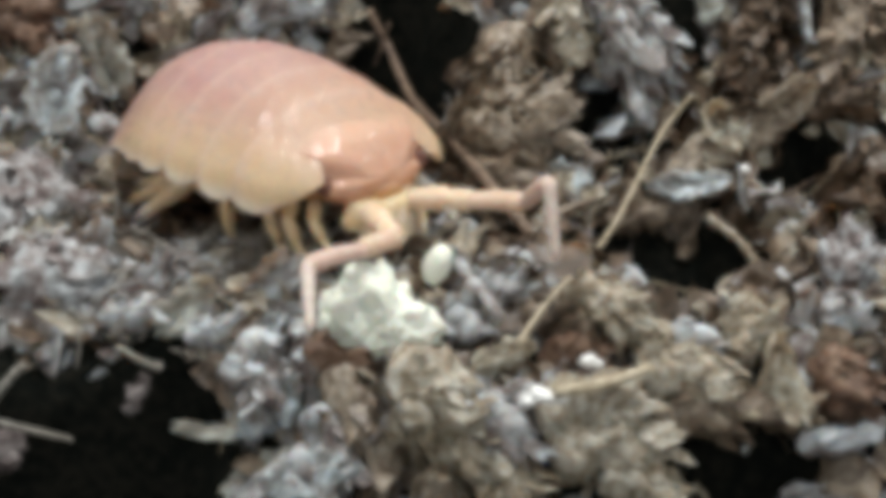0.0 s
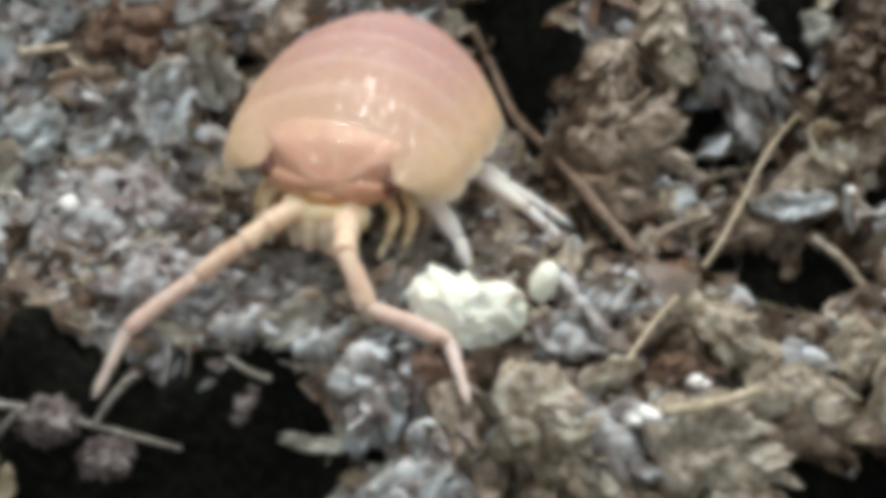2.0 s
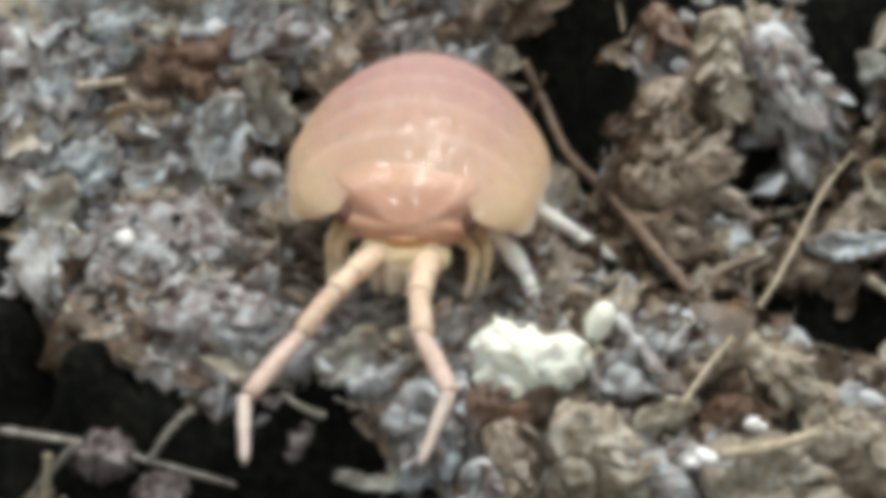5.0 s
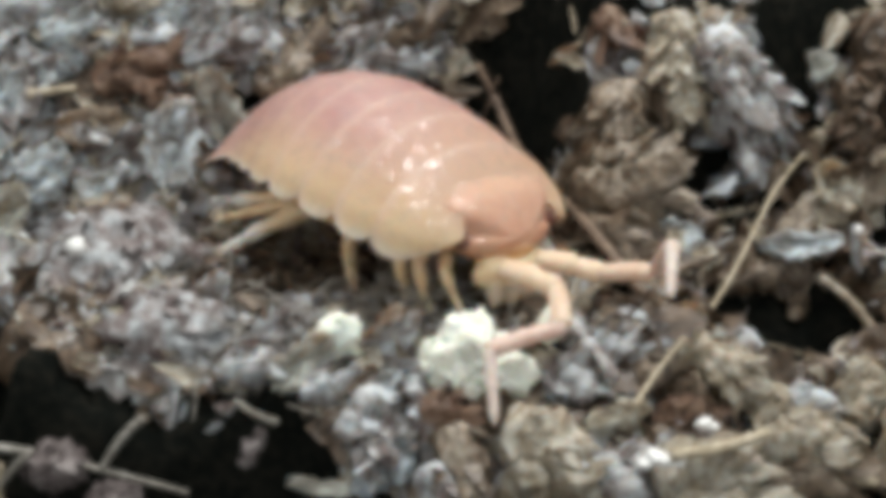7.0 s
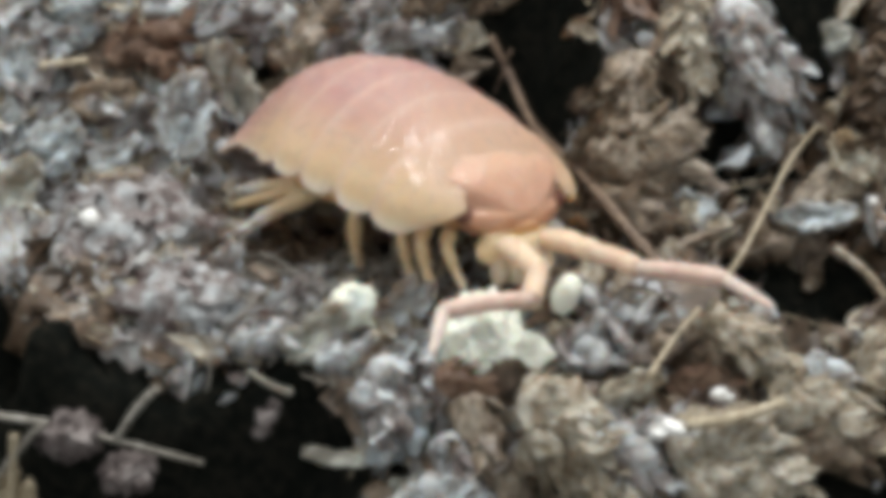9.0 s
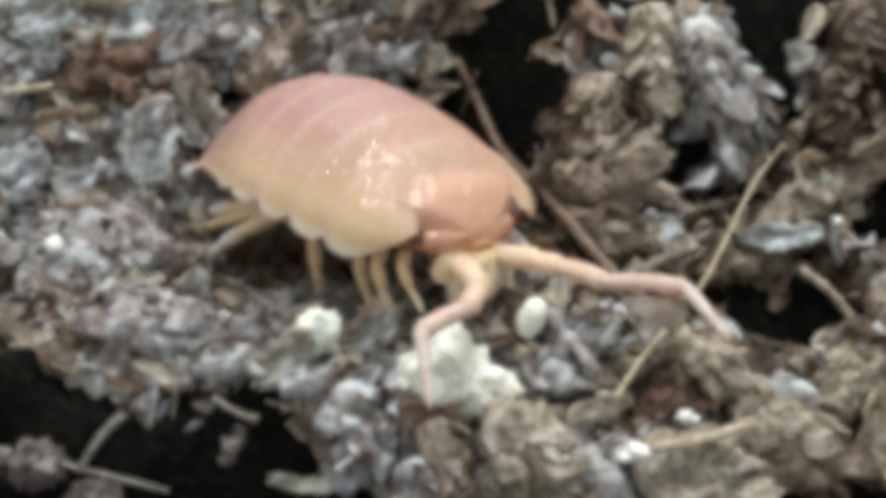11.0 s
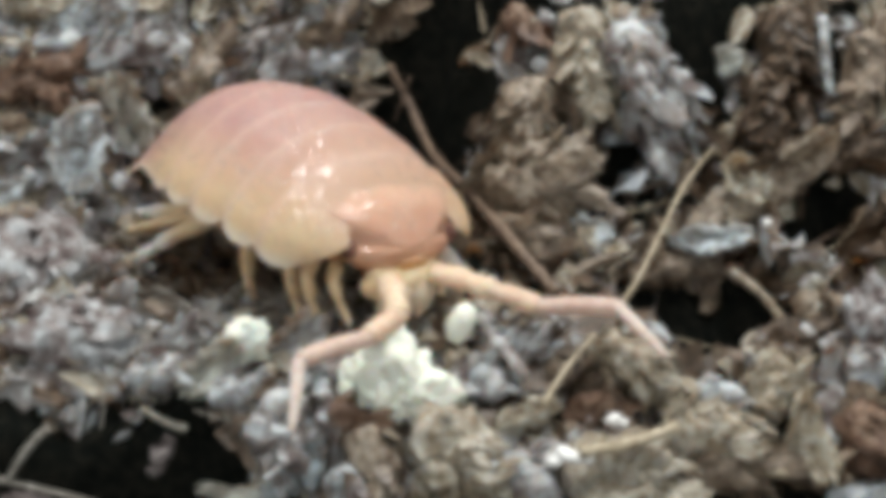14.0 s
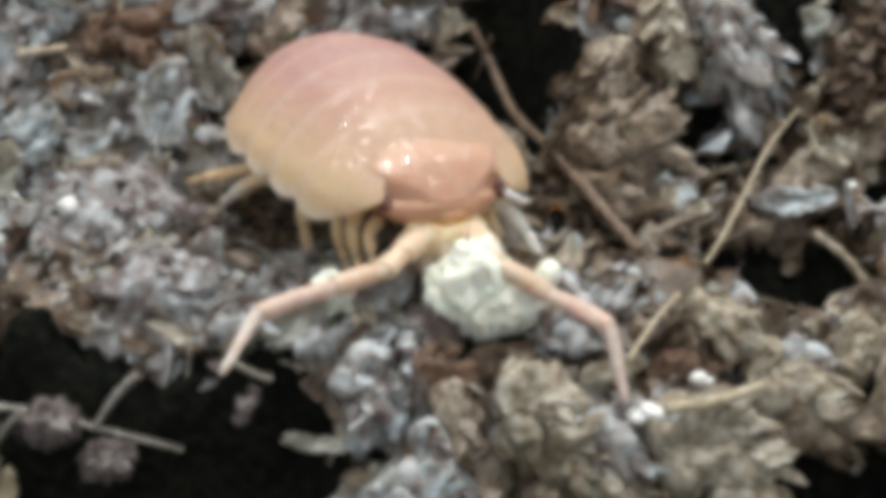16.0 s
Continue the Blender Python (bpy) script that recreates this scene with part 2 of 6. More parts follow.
def add_leaflet(verts, faces, base, d, up, length, width, cup=0.3, curl=0.3):
    """One small boat-shaped, pointed leaf with a thin keel."""
    d = Vector(d).normalized()
    side = d.cross(up)
    if side.length < 1e-4:
        side = d.cross(Vector((1, 0.2, 0.1)))
    side.normalize()
    n = side.cross(d)
    rows = []
    for t, w in ((0.0, 0.35), (0.3, 1.0), (0.6, 0.85), (0.85, 0.42), (1.0, 0.04)):
        c = Vector(base) + d * (length * t) + n * (curl * length * t * t)
        h = width * 0.5 * w
        k = cup * width * w
        c += (side * noise.noise(c * 2.7) + n * noise.noise(c * 3.1 + side)) * (0.16 * length * t)
        h *= 1 + 0.5 * noise.noise(c * 4.3)
        rows.append([tuple(c - side * h + n * k), tuple(c - side * h * 0.5 + n * k * 0.25), tuple(c), tuple(c + side * h * 0.5 + n * k * 0.25), tuple(c + side * h + n * k)])
    add_grid(verts, faces, rows)


def moss_shoot(points, width, mat, label, dense=1.0, leaf=0.8, spread=0.3):
    """A dead, matted moss shoot: a lumpy packed body clothed in pressed, overlapping pointed leaves."""
    o = Vector(points[0])
    rel = [Vector(p) - o for p in points]
    ob = thing("moss_shoot", o, label, "moss shoot", "dead moss shoots of the litter bank")
    line = bend(rel, 12)
    last = len(line) - 1
    seed = random.uniform(0, 50)

    def girth(t):
        return 0.40 * width * (0.45 + 0.55 * math.sin(math.pi * min(1.0, 0.12 + 0.86 * t)) ** 0.5)

    v, f = [], []
    rows = []
    for i, p in enumerate(line):
        d, u, w = frame_of(line[min(i + 1, last)] - line[max(i - 1, 0)])
        row = []
        for k in range(22):
            a = 2 * math.pi * k / 22
            out = u * math.cos(a) + w * math.sin(a)
            q = p + out
            r = girth(i / last) * (1 + 0.42 * noise.noise(q * 1.6 + Vector((seed, 0, 0))) + 0.26 * noise.noise(q * 4.0 + Vector((0, seed, 0))) - 0.16 * abs(noise.noise(q * 8 + Vector((0, 0, seed)))))
            row.append(tuple(p + out * (r * (1.0 if 0 < i < last else 0.55))))
        rows.append(row)
    add_grid(v, f, rows, True)
    f.append(tuple(range(22))[::-1])
    f.append(tuple(len(v) - 22 + k for k in range(22)))
    mesh_object("core", v, f, mat, ob)
    total = sum((b - a).length for a, b in zip(line, line[1:]))
    count = int(dense * 26 * total * max(0.7, width))
    v, f = [], []
    for k in range(count):
        t = (k + random.random()) / count
        i = min(int(t * last), last - 1)
        p = line[i].lerp(line[i + 1], t * last - i)
        d, u, w = frame_of(line[i + 1] - line[i])
        a = k * 2.4 + random.uniform(-0.4, 0.4)
        out = u * math.cos(a) + w * math.sin(a)
        size = leaf * random.choice((0.5, 0.7, 0.9, 1.2, 1.7))
        base = p + out * girth(t) * random.uniform(0.72, 1.08)
        way = d * random.uniform(0.7, 1.0) + out * spread * random.uniform(0.2, 1.5) + (u * random.uniform(-0.3, 0.3) + w * random.uniform(-0.3, 0.3))
        add_leaflet(v, f, base, way, out, size, size * random.uniform(0.35, 0.75), random.uniform(-0.2, 0.12), random.uniform(-0.12, 0.2))
    leaves = mesh_object("leaves", v, f, mat, ob)
    leaves["kind"] = "stuff"
    return ob


def leaf_flake(at, d, n, length, width, mat, label, category="leaf fragment", torn=0.25, curl=0.25, name="leaf_fragment", fold=0.2):
    """A dry, torn, buckled piece of leaf with real thickness; d along it, n out of its face."""
    d = Vector(d).normalized()
    n = Vector(n)
    side = d.cross(n).normalized()
    n = side.cross(d)
    ob = thing(name, at, label, category, "leaf fragments in the litter")
    nu, nv = 12, 9
    ph = random.uniform(0, 6)
    cup, tilt = math.sin(7.3 * ph), math.cos(11.1 * ph)
    edge = [1 + torn * random.uniform(-1, 0.5) for _ in range(2 * (nu + 1))]
    edge = [(edge[i - 1] + edge[i] + edge[(i + 1) % len(edge)]) / 3 * 1.06 for i in range(len(edge))]
    top, low = [], []
    for i in range(nu + 1):
        t = i / nu
        w = width * 0.5 * (math.sin(math.pi * (0.12 + 0.80 * t)) ** 0.6)
        ra, rb = [], []
        for j in range(nv):
            s = 2 * j / (nv - 1) - 1
            e = edge[i] if s < 0 else edge[nu + 1 + i]
            e *= 1 + 1.5 * torn * noise.noise((1.3 * i, 9.7 if s < 0 else 2.1, 5 * ph)) + 0.8 * torn * noise.noise((0.45 * i, 4.7 if s < 0 else 7.1, 3 * ph))
            h = curl * length * (t - 0.5) ** 2 * 1.6 + fold * width * (abs(s) ** 1.5 * cup + 0.8 * s * t * tilt) + 0.05 * width * math.sin(7 * t + ph + 3 * s) + 0.03 * width * math.sin(17 * s + ph)
            h += 0.22 * width * noise.noise((2.3 * t + ph, 1.6 * s, ph)) + 0.10 * width * noise.noise((6 * t + ph, 4 * s, 2 * ph))
            p = d * (length * (t - 0.5 + 0.16 * noise.noise((2.2 * s, ph, 1.0 + t)) + 0.09 * noise.noise((6.5 * s, ph, 4.0)))) + side * (w * s * e) + n * h
            ra.append(tuple(p + n * 0.025))
            rb.append(tuple(p - n * 0.025))
        top.append(ra)
        low.append(rb)
    v, f = [], []
    add_grid(v, f, top)
    o = len(v)
    add_grid(v, f, low)
    f[nu * (nv - 1):] = [q[::-1] for q in f[nu * (nv - 1):]]
    rim = [j for j in range(nv)] + [i * nv + nv - 1 for i in range(1, nu + 1)] + [nu * nv + j for j in range(nv - 2, -1, -1)] + [i * nv for i in range(nu - 1, 0, -1)]
    for a, b in zip(rim, rim[1:] + rim[:1]):
        f.append((b, a, o + a, o + b))
    mesh_object("blade", v, f, mat, ob)
    line = [Vector((0, 0, 0)) + d * (length * (k / 6 - 0.5) * 0.96) + n * (curl * length * (k / 6 - 0.5) ** 2 * 1.6 + 0.03) for k in range(7)]
    v, f = [], []
    add_tube(v, f, line, [0.045 - 0.005 * k for k in range(7)], 5)
    mesh_object("midrib", v, f, mat, ob)
    return ob


def stem_piece(name, points, r0, r1, mat, label, category, branches=(), steps=8):
    """A thin dry stem or twig with knots and a few side pieces."""
    o = Vector(points[0])
    ob = thing(name, o, label, category)
    line = bend([Vector(p) - o for p in points], steps)
    n = len(line)
    v, f = [], []
    add_tube(v, f, line, [(r0 + (r1 - r0) * i / (n - 1)) * (1 + 0.22 * (random.random() < 0.12) + random.uniform(-0.08, 0.08)) for i in range(n)], 8, 1, 0.06)
    mesh_object("stalk", v, f, mat, ob)
    for pts, ra, rb in branches:
        line = bend([Vector(p) - o for p in pts], 6)
        v, f = [], []
        add_tube(v, f, line, [ra + (rb - ra) * i / (len(line) - 1) for i in range(len(line))], 6, 1, 0.1)
        mesh_object("side_branch", v, f, mat, ob)
    return ob


def ball_points(level):
    bm = bmesh.new()
    bmesh.ops.create_icosphere(bm, subdivisions=level, radius=1)
    v = [x.co.copy() for x in bm.verts]
    f = [tuple(x.index for x in q.verts) for q in bm.faces]
    bm.free()
    return v, f


BALL1, BALL3, BALL4, BALL5, BALL6 = (ball_points(k) for k in (1, 3, 4, 5, 6))


def add_lump(verts, faces, c, radii, seed, bumps=0.25, scale=1.6, ball=BALL3, ridge=0.0, turn=None):
    o = len(verts)
    for p in ball[0]:
        q = p * scale + Vector((seed, seed * 0.37, -seed))
        k = 1 + bumps * noise.noise(q) + 0.5 * bumps * noise.noise(q * 2.3) + 0.25 * bumps * noise.noise(q * 5.1) - ridge * abs(noise.noise(q * 1.7))
        r = Vector((p.x * radii[0] * k, p.y * radii[1] * k, p.z * radii[2] * k))
        if turn is not None:
            r = turn @ r
        verts.append(tuple(Vector(c) + r))
    faces.extend(tuple(o + i for i in q) for q in ball[1])


def lump_thing(name, at, radii, mat, label, category, seed, bumps=0.3, scale=1.6, ball=BALL4, ridge=0.0, group="", part_name="body"):
    ob = thing(name, at, label, category, group)
    v, f = [], []
    add_lump(v, f, (0, 0, 0), radii, seed, bumps, scale, ball, ridge)
    mesh_object(part_name, v, f, mat, ob)
    if name == "soil_clod":
        rnd = random.Random(seed)
        cv, cf = [], []
        for _ in range(int(40 * radii[0] * radii[2])):
            q = Vector(rnd.choice(v))
            n = Vector((q.x / radii[0] ** 2, q.y / radii[1] ** 2, q.z / radii[2] ** 2)).normalized()
            d = n.cross(Vector((rnd.uniform(-1, 1), rnd.uniform(-1, 1), rnd.uniform(-1, 1)))).normalized()
            add_chip(cv, cf, q + n * rnd.uniform(-0.02, 0.12), d + n * rnd.uniform(-0.1, 0.4), n, rnd.uniform(0.35, 1.2) * min(1.0, radii[0] / 1.6), rnd)
        crust = mesh_object("crust", cv, cf, mat, ob, "pale flaky crust")
        crust["kind"] = "stuff"
    return ob


# ---- the litter bank ----
# Relief of the litter bank: height in mm over the plan in mm.
PROFILE = ((-60, -16), (-14, -13), (-8, -8), (-4.6, -2.6), (-3.4, -1.5), (0, -1.05), (4.5, -0.9),
           (6.2, 0.2), (9, 4.6), (12, 8.5), (20, 11.5), (60, 13))
# hollows: x, y, half width, half length, depth
HOLLOWS = ((2.2, 12.3, 1.47, 1.66, 3.2),
           (3.8, 10.5, 0.98, 0.7, 2.5),
           (10.6, 8.1, 0.91, 1.19, 3.0),
           (7.7, 6.8, 1.12, 0.64, 2.4),
           (5.0, 2.1, 0.84, 1.41, 1.0),
           (9.9, -5.4, 1.68, 0.5, 3.5),
           (-8.8, -4.7, 4.62, 1.09, 4.5),
           (-4.6, -5.0, 2.1, 1.07, 4.0),
           (-11.0, -1.9, 0.98, 2.6, 3.0),
           (-5.3, 8.6, 0.80, 1.15, 2.8),
           (-8.3, 5.9, 0.63, 0.5, 0.6),
           (8.7, 6.5, 0.56, 0.5, 1.2),
           (3.0, 9.2, 0.56, 1.58, 1.0),
           (-3.9, -4.2, 0.98, 0.58, 1.5),
           (14.4, 5.4, 0.98, 0.99, 2.0),
           (-5.9, -4.0, 1.68, 0.5, 3.0),
           (13.5, 4.7, 1.26, 1.62, 1.6),
           (9.9, 1.2, 1.9, 2.6, 3.0),
           (8.0, 0.6, 1.1, 1.6, 1.8),
           (-2.8, 3.2, 2.5, 2.6, 0.9),
           (1.7, 3.5, 1.0, 1.2, 0.9))


def clump(x, y):
    return math.sin(1.9 * x + 0.9 * math.sin(1.3 * y)) * math.sin(1.7 * y + 1.1 * math.sin(1.15 * x + 0.4))


def relief(x, y):
    back = 6.0 * math.exp(-((x + 0.6) / 4.4) ** 4)
    yy = max(-60.0, y - back * min(1.0, max(0.0, (y - 3.5) / 4.0)))
    z = PROFILE[-1][1]
    for (y0, z0), (y1, z1) in zip(PROFILE, PROFILE[1:]):
        if yy < y1:
            z = z0 + (z1 - z0) * (yy - y0) / (y1 - y0)
            break
    for hx, hy, rx, ry, depth in HOLLOWS:
        q = ((x - hx) / rx) ** 2 + ((y - hy) / ry) ** 2
        if q < 6:
            z -= depth * math.exp(-q * q * 0.7)
    z -= 1.5 * math.exp(-((x + 6.4) / 1.7) ** 2 - ((y + 3.0) / 1.1) ** 2)
    calm = 0.25 + 0.75 * min(1.0, ((x + 1.5) ** 2 + (y - 1.0) ** 2) / 60)
    z += calm * 0.40 * clump(x, y)
    z += calm * (0.30 * math.sin(1.3 * x + 0.7 * y) * math.cos(0.9 * y - 0.5 * x) + 0.16 * math.sin(3.1 * x - 1.7 * y + 1) + 0.10 * math.sin(5.3 * y + 4.1 * x))
    return z


def spaced(lo, hi, coarse, a, b, fine):
    out, q = [], lo
    while q < hi:
        out.append(q)
        q += fine if a <= q < b else coarse
    return out + [hi]


xs = [-4000, -600, -150] + spaced(-60, 60, 2.0, -16, 18, 0.22) + [150, 600, 4000]
ys = [-4000, -600, -150] + spaced(-60, 60, 2.0, -10, 20, 0.22) + [150, 600, 4000]
v, f = [], []
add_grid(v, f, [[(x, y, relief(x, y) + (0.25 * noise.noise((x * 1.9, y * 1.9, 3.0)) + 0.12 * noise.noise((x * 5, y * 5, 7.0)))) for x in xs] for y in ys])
ground = mesh_object("ground", v, f, SHADED_PEAT)
tagged(ground, "dark damp peaty soil of a steep litter bank, blackened for its hollows' shade", "ground", kind="structure")


def normal_at(x, y):
    e = 0.25
    return Vector(((relief(x - e, y) - relief(x + e, y)) / (2 * e), (relief(x, y - e) - relief(x, y + e)) / (2 * e), 1)).normalized()


def in_hollow(x, y):
    return max(math.exp(-(((x - hx) / rx) ** 2 + ((y - hy) / ry) ** 2)) for hx, hy, rx, ry, depth in HOLLOWS)


# the bank to the left is one crumbly crust; its front edge runs along these points of the plan
CRUST_EDGE = ((-16.0, 7.5), (-12.9, 5.0), (-11.6, 1.5), (-10.3, -0.9), (-8.2, -2.7), (-6.2, -2.9), (-5.0, -2.6), (-3.65, -2.8), (-2.8, -3.3), (-2.1, -4.2), (-1.3, -5.3), (-0.5, -6.0), (0.4, -6.4), (1.6, -5.0))


def crust_edge(x):
    x = min(max(x, CRUST_EDGE[0][0]), CRUST_EDGE[-1][0])
    for (x0, y0), (x1, y1) in zip(CRUST_EDGE, CRUST_EDGE[1:]):
        if x <= x1:
            return y0 + (y1 - y0) * (x - x0) / (x1 - x0)


def on_crust(x, y):
    """1 well inside the crust, 0 off it."""
    inside = min(y - crust_edge(x), max(-1.6 - x, min(1.5 - x, -1.0 - y)) * 0.8, 13.0 - y)
    room = math.exp(-((x + 1.6) / 3.0) ** 2 - ((y - 2.8) / 2.6) ** 2)
    return min(1.0, max(0.0, inside / 0.7)) * (1 - min(1.0, 1.6 * room)) * (1 - min(1.0, 1.5 * in_hollow(x, y)))


def add_chip(verts, faces, c, d, n, size, rnd, wide=0.75):
    """A thin irregular, buckled chip of dead leaf."""
    d = Vector(d).normalized()
    side = d.cross(n).normalized()
    n = side.cross(d)
    k, o = 9, len(verts)
    ph = rnd.uniform(0, 6)
    bow = rnd.uniform(-0.25, 0.35)
    verts.append(tuple(c))
    for ring in (0.55, 1.0):
        for i in range(k):
            a = 2 * math.pi * i / k
            r = size * 0.5 * ring * (rnd.uniform(0.62, 1.15) if ring == 1.0 else rnd.uniform(0.85, 1.1))
            x, y = r * math.cos(a), r * math.sin(a) * wide
            h = bow * (x * x - 0.4 * y * y) / size * 2 + 0.10 * size * math.sin(3 * a + ph) * ring + rnd.uniform(-0.04, 0.04) * size
            verts.append(tuple(c + d * x + side * y + n * h))
    for i in range(k):
        j = (i + 1) % k
        faces.append((o, o + 1 + i, o + 1 + j))
        faces.append((o + 1 + i, o + 1 + k + i, o + 1 + k + j, o + 1 + j))


def crust_sheet():
    """Crumbly, frosted crust of rotted bark and moss over the bank."""
    def height(x, y):
        p = Vector((x, y, 0.35 * x))
        k = on_crust(x, y)
        lumps = 0.34 * noise.noise(p * 0.9) + 0.30 * (0.5 - abs(noise.noise(p * 1.9 + Vector((5, 0, 0))))) + 0.20 * noise.noise(p * 4.1) + 0.13 * (0.4 - abs(noise.noise(p * 7.3))) + 0.06 * noise.noise(p * 15)
        return relief(x, y) + 0.16 + 1.15 * lumps - 2.4 * (1 - k) ** 1.5

    v, f = [], []
    xs2 = [-15 + 0.085 * i for i in range(197)]
    ys2 = [-7.2 + 0.10 * i for i in range(204)]
    add_grid(v, f, [[(x + 0.14 * noise.noise((x * 3, y * 3, 1.0)), y + 0.14 * noise.noise((x * 3, y * 3, 9.0)), height(x, y)) for x in xs2] for y in ys2])
    ob = mesh_object("litter_crust", v, f, CRUST)
    return tagged(ob, "grey-mauve crumbly crust of rotted bark and moss", "plant litter", kind="stuff")


crust_sheet()


def litter_spot(rnd, area, keep, seed):
    while True:
        x, y = rnd.uniform(area[0], area[1]), rnd.uniform(area[2], area[3])
        patch = noise.noise((x * 0.45 + seed, y * 0.45, seed * 1.7))
        if in_hollow(x, y) < 0.30 and not (0.0 < x < 2.7 and -4.5 < y < -2.2) and not (3.3 < x < 4.5 and 1.4 < y < 3.4) and (x > -1.5 or y > crust_edge(x) + 0.25) and patch > keep and (x < 2.5 or rnd.random() < 0.35) and clump(x, y) > -0.5 + 0.25 * rnd.random() and rnd.random() > 0.8 * on_crust(x, y):
            return x, y


def scatter(count, seed, mat, name, label, sizes, area, keep, flat, leafy=0.5, anywhere=False):
    """Loose crumbs of leaf strewn over the bank, joined as one heap."""
    rnd = random.Random(seed)
    v, f = [], []
    for _ in range(count):
        x, y = (rnd.uniform(area[0], area[1]), rnd.uniform(area[2], area[3])) if anywhere else litter_spot(rnd, area, keep, seed)
        n = normal_at(x, y)
        a = rnd.uniform(0, 6.28)
        d = Vector((math.cos(a), math.sin(a), 0))
        d = (d - n * d.dot(n)).normalized() + n * rnd.uniform(-0.1, flat)
        size = rnd.uniform(*sizes) * (1.5 if rnd.random() < 0.1 else 1)
        p = Vector((x, y, relief(x, y))) + n * rnd.uniform(0.0, 0.45)
        up = n + Vector((rnd.uniform(-0.8, 0.8), rnd.uniform(-0.8, 0.8), rnd.uniform(-0.5, 0.5)))
        if rnd.random() < leafy:
            add_leaflet(v, f, p, d, up, size, size * rnd.uniform(0.3, 0.6), rnd.uniform(0.05, 0.4), rnd.uniform(-0.3, 0.4))
        else:
            add_chip(v, f, p, d, up, size * 1.15, rnd, rnd.uniform(0.5, 0.95))
    ob = mesh_object(name, v, f, mat)
    return tagged(ob, label, "plant litter", kind="stuff")


def grains(count, seed, mat, label, area, sizes):
    """Fine irregular specks that cling to the litter."""
    rnd = random.Random(seed)
    v, f = [], []
    for _ in range(count):
        x, y = litter_spot(rnd, area, -0.35, seed)
        n = normal_at(x, y)
        p = Vector((x, y, relief(x, y))) + n * rnd.uniform(0.1, 0.45)
        r = rnd.uniform(*sizes)
        stretch = Vector((rnd.uniform(0.6, 1.8), rnd.uniform(0.6, 1.8), rnd.uniform(0.6, 1.4))) * r
        o = len(v)
        v.extend((p.x + q.x * stretch.x * rnd.uniform(0.7, 1.3), p.y + q.y * stretch.y * rnd.uniform(0.7, 1.3), p.z + q.z * stretch.z * rnd.uniform(0.7, 1.3)) for q in BALL1[0])
        f.extend(tuple(o + i for i in q) for q in BALL1[1])
    ob = mesh_object("litter_specks", v, f, mat)
    return tagged(ob, label, "plant litter", kind="stuff")


AREA = (-15, 17, -9, 17)
scatter(1500, 1, MOSS_GREY, "plant_litter", "grey and whitish crumbs of dead moss leaf", (0.6, 1.5), AREA, -0.15, 0.6, 0.25)
scatter(1300, 2, MOSS_BROWN, "plant_litter", "brown crumbs of dead moss leaf", (0.5, 1.3), AREA, -0.15, 0.6)
scatter(1000, 3, MOSS_TAN, "plant_litter", "tan crumbs of dead moss leaf", (0.5, 1.3), AREA, -0.1, 0.6, 0.6)
scatter(450, 9, MOSS_GREY, "plant_litter", "flat grey scraps of dead moss in the gaps of the litter", (0.8, 1.8), (-14, -2, 3, 15), -0.6, 0.15, 0.2)
scatter(550, 7, MOSS_TAN, "plant_litter", "flat tan scraps of dead moss in the gaps of the litter", (0.8, 1.8), (-14, -2, 3, 15), -0.6, 0.15, 0.2)
scatter(500, 8, MOSS_SHADED, "plant_litter", "dark brown scraps of dead moss in the gaps of the litter", (0.8, 1.8), (-12, 14, -5, 8), -0.6, 0.15, 0.2)
scatter(350, 4, MOSS_GREY, "plant_litter", "fine pale crumbs of dead moss", (0.15, 0.35), AREA, -0.3, 0.8, 0.3)
scatter(350, 5, MOSS_BROWN, "plant_litter", "fine brown crumbs of dead moss", (0.15, 0.35), AREA, -0.3, 0.8, 0.3)


# brown instead of grey here, to colour in the animal's warm shadow
scatter(620, 6, MOSS_BROWN, "plant_litter", "crumbs in the hollow under the woodlouse, brown for its warm shadow", (0.3, 0.9), (-5.8, 2.6, 0.6, 6.2), 0, 0.3, 0.4, True)
scatter(150, 71, MOSS_GREY, "plant_litter", "upright frayed grey moss leaves before the animal", (0.3, 0.8), (-5.2, -0.6, -3.2, 0.2), 0, 1.3, 0.85, True)
grains(450, 61, MOSS_GREY, "grey specks clinging to the litter", (-12, 2.5, -4, 5), (0.07, 0.17))
grains(180, 62, MOSS_BROWN, "mauve-brown specks clinging to the litter", (-12, 2.5, -4, 5), (0.07, 0.17))
grains(160, 63, LEAF_BLUE, "bluish white wet specks on the litter", (-12, 2.5, -4, 5), (0.06, 0.14))


def fibres(count, seed, mat, label, area):
    """Fine loose hairs and rootlets among the litter."""
    rnd = random.Random(seed)
    v, f = [], []
    for _ in range(count):
        x, y = litter_spot(rnd, area, -0.5, seed)
        n = normal_at(x, y)
        p = Vector((x, y, relief(x, y))) + n * rnd.uniform(0.2, 0.5)
        a, length = rnd.uniform(0, 6.28), rnd.uniform(0.6, 1.9)
        d = Vector((math.cos(a), math.sin(a), 0))
        d = (d - n * d.dot(n)).normalized() + n * rnd.uniform(-0.05, 0.6)
        side = d.cross(n) * rnd.uniform(-0.3, 0.3)
        line = bend([p, p + d * length * 0.5 + side * length * 0.5, p + d * length], 4)
        r = rnd.uniform(0.018, 0.04)
        add_tube(v, f, line, [r * (1 - 0.5 * i / len(line)) for i in range(len(line))], 5)
    ob = mesh_object("plant_fibres", v, f, mat)
    return tagged(ob, label, "plant fibres", kind="stuff")


fibres(150, 41, GREY_TWIG, "fine grey rootlets and hairs among the litter", (-9, 2, -4, 6))
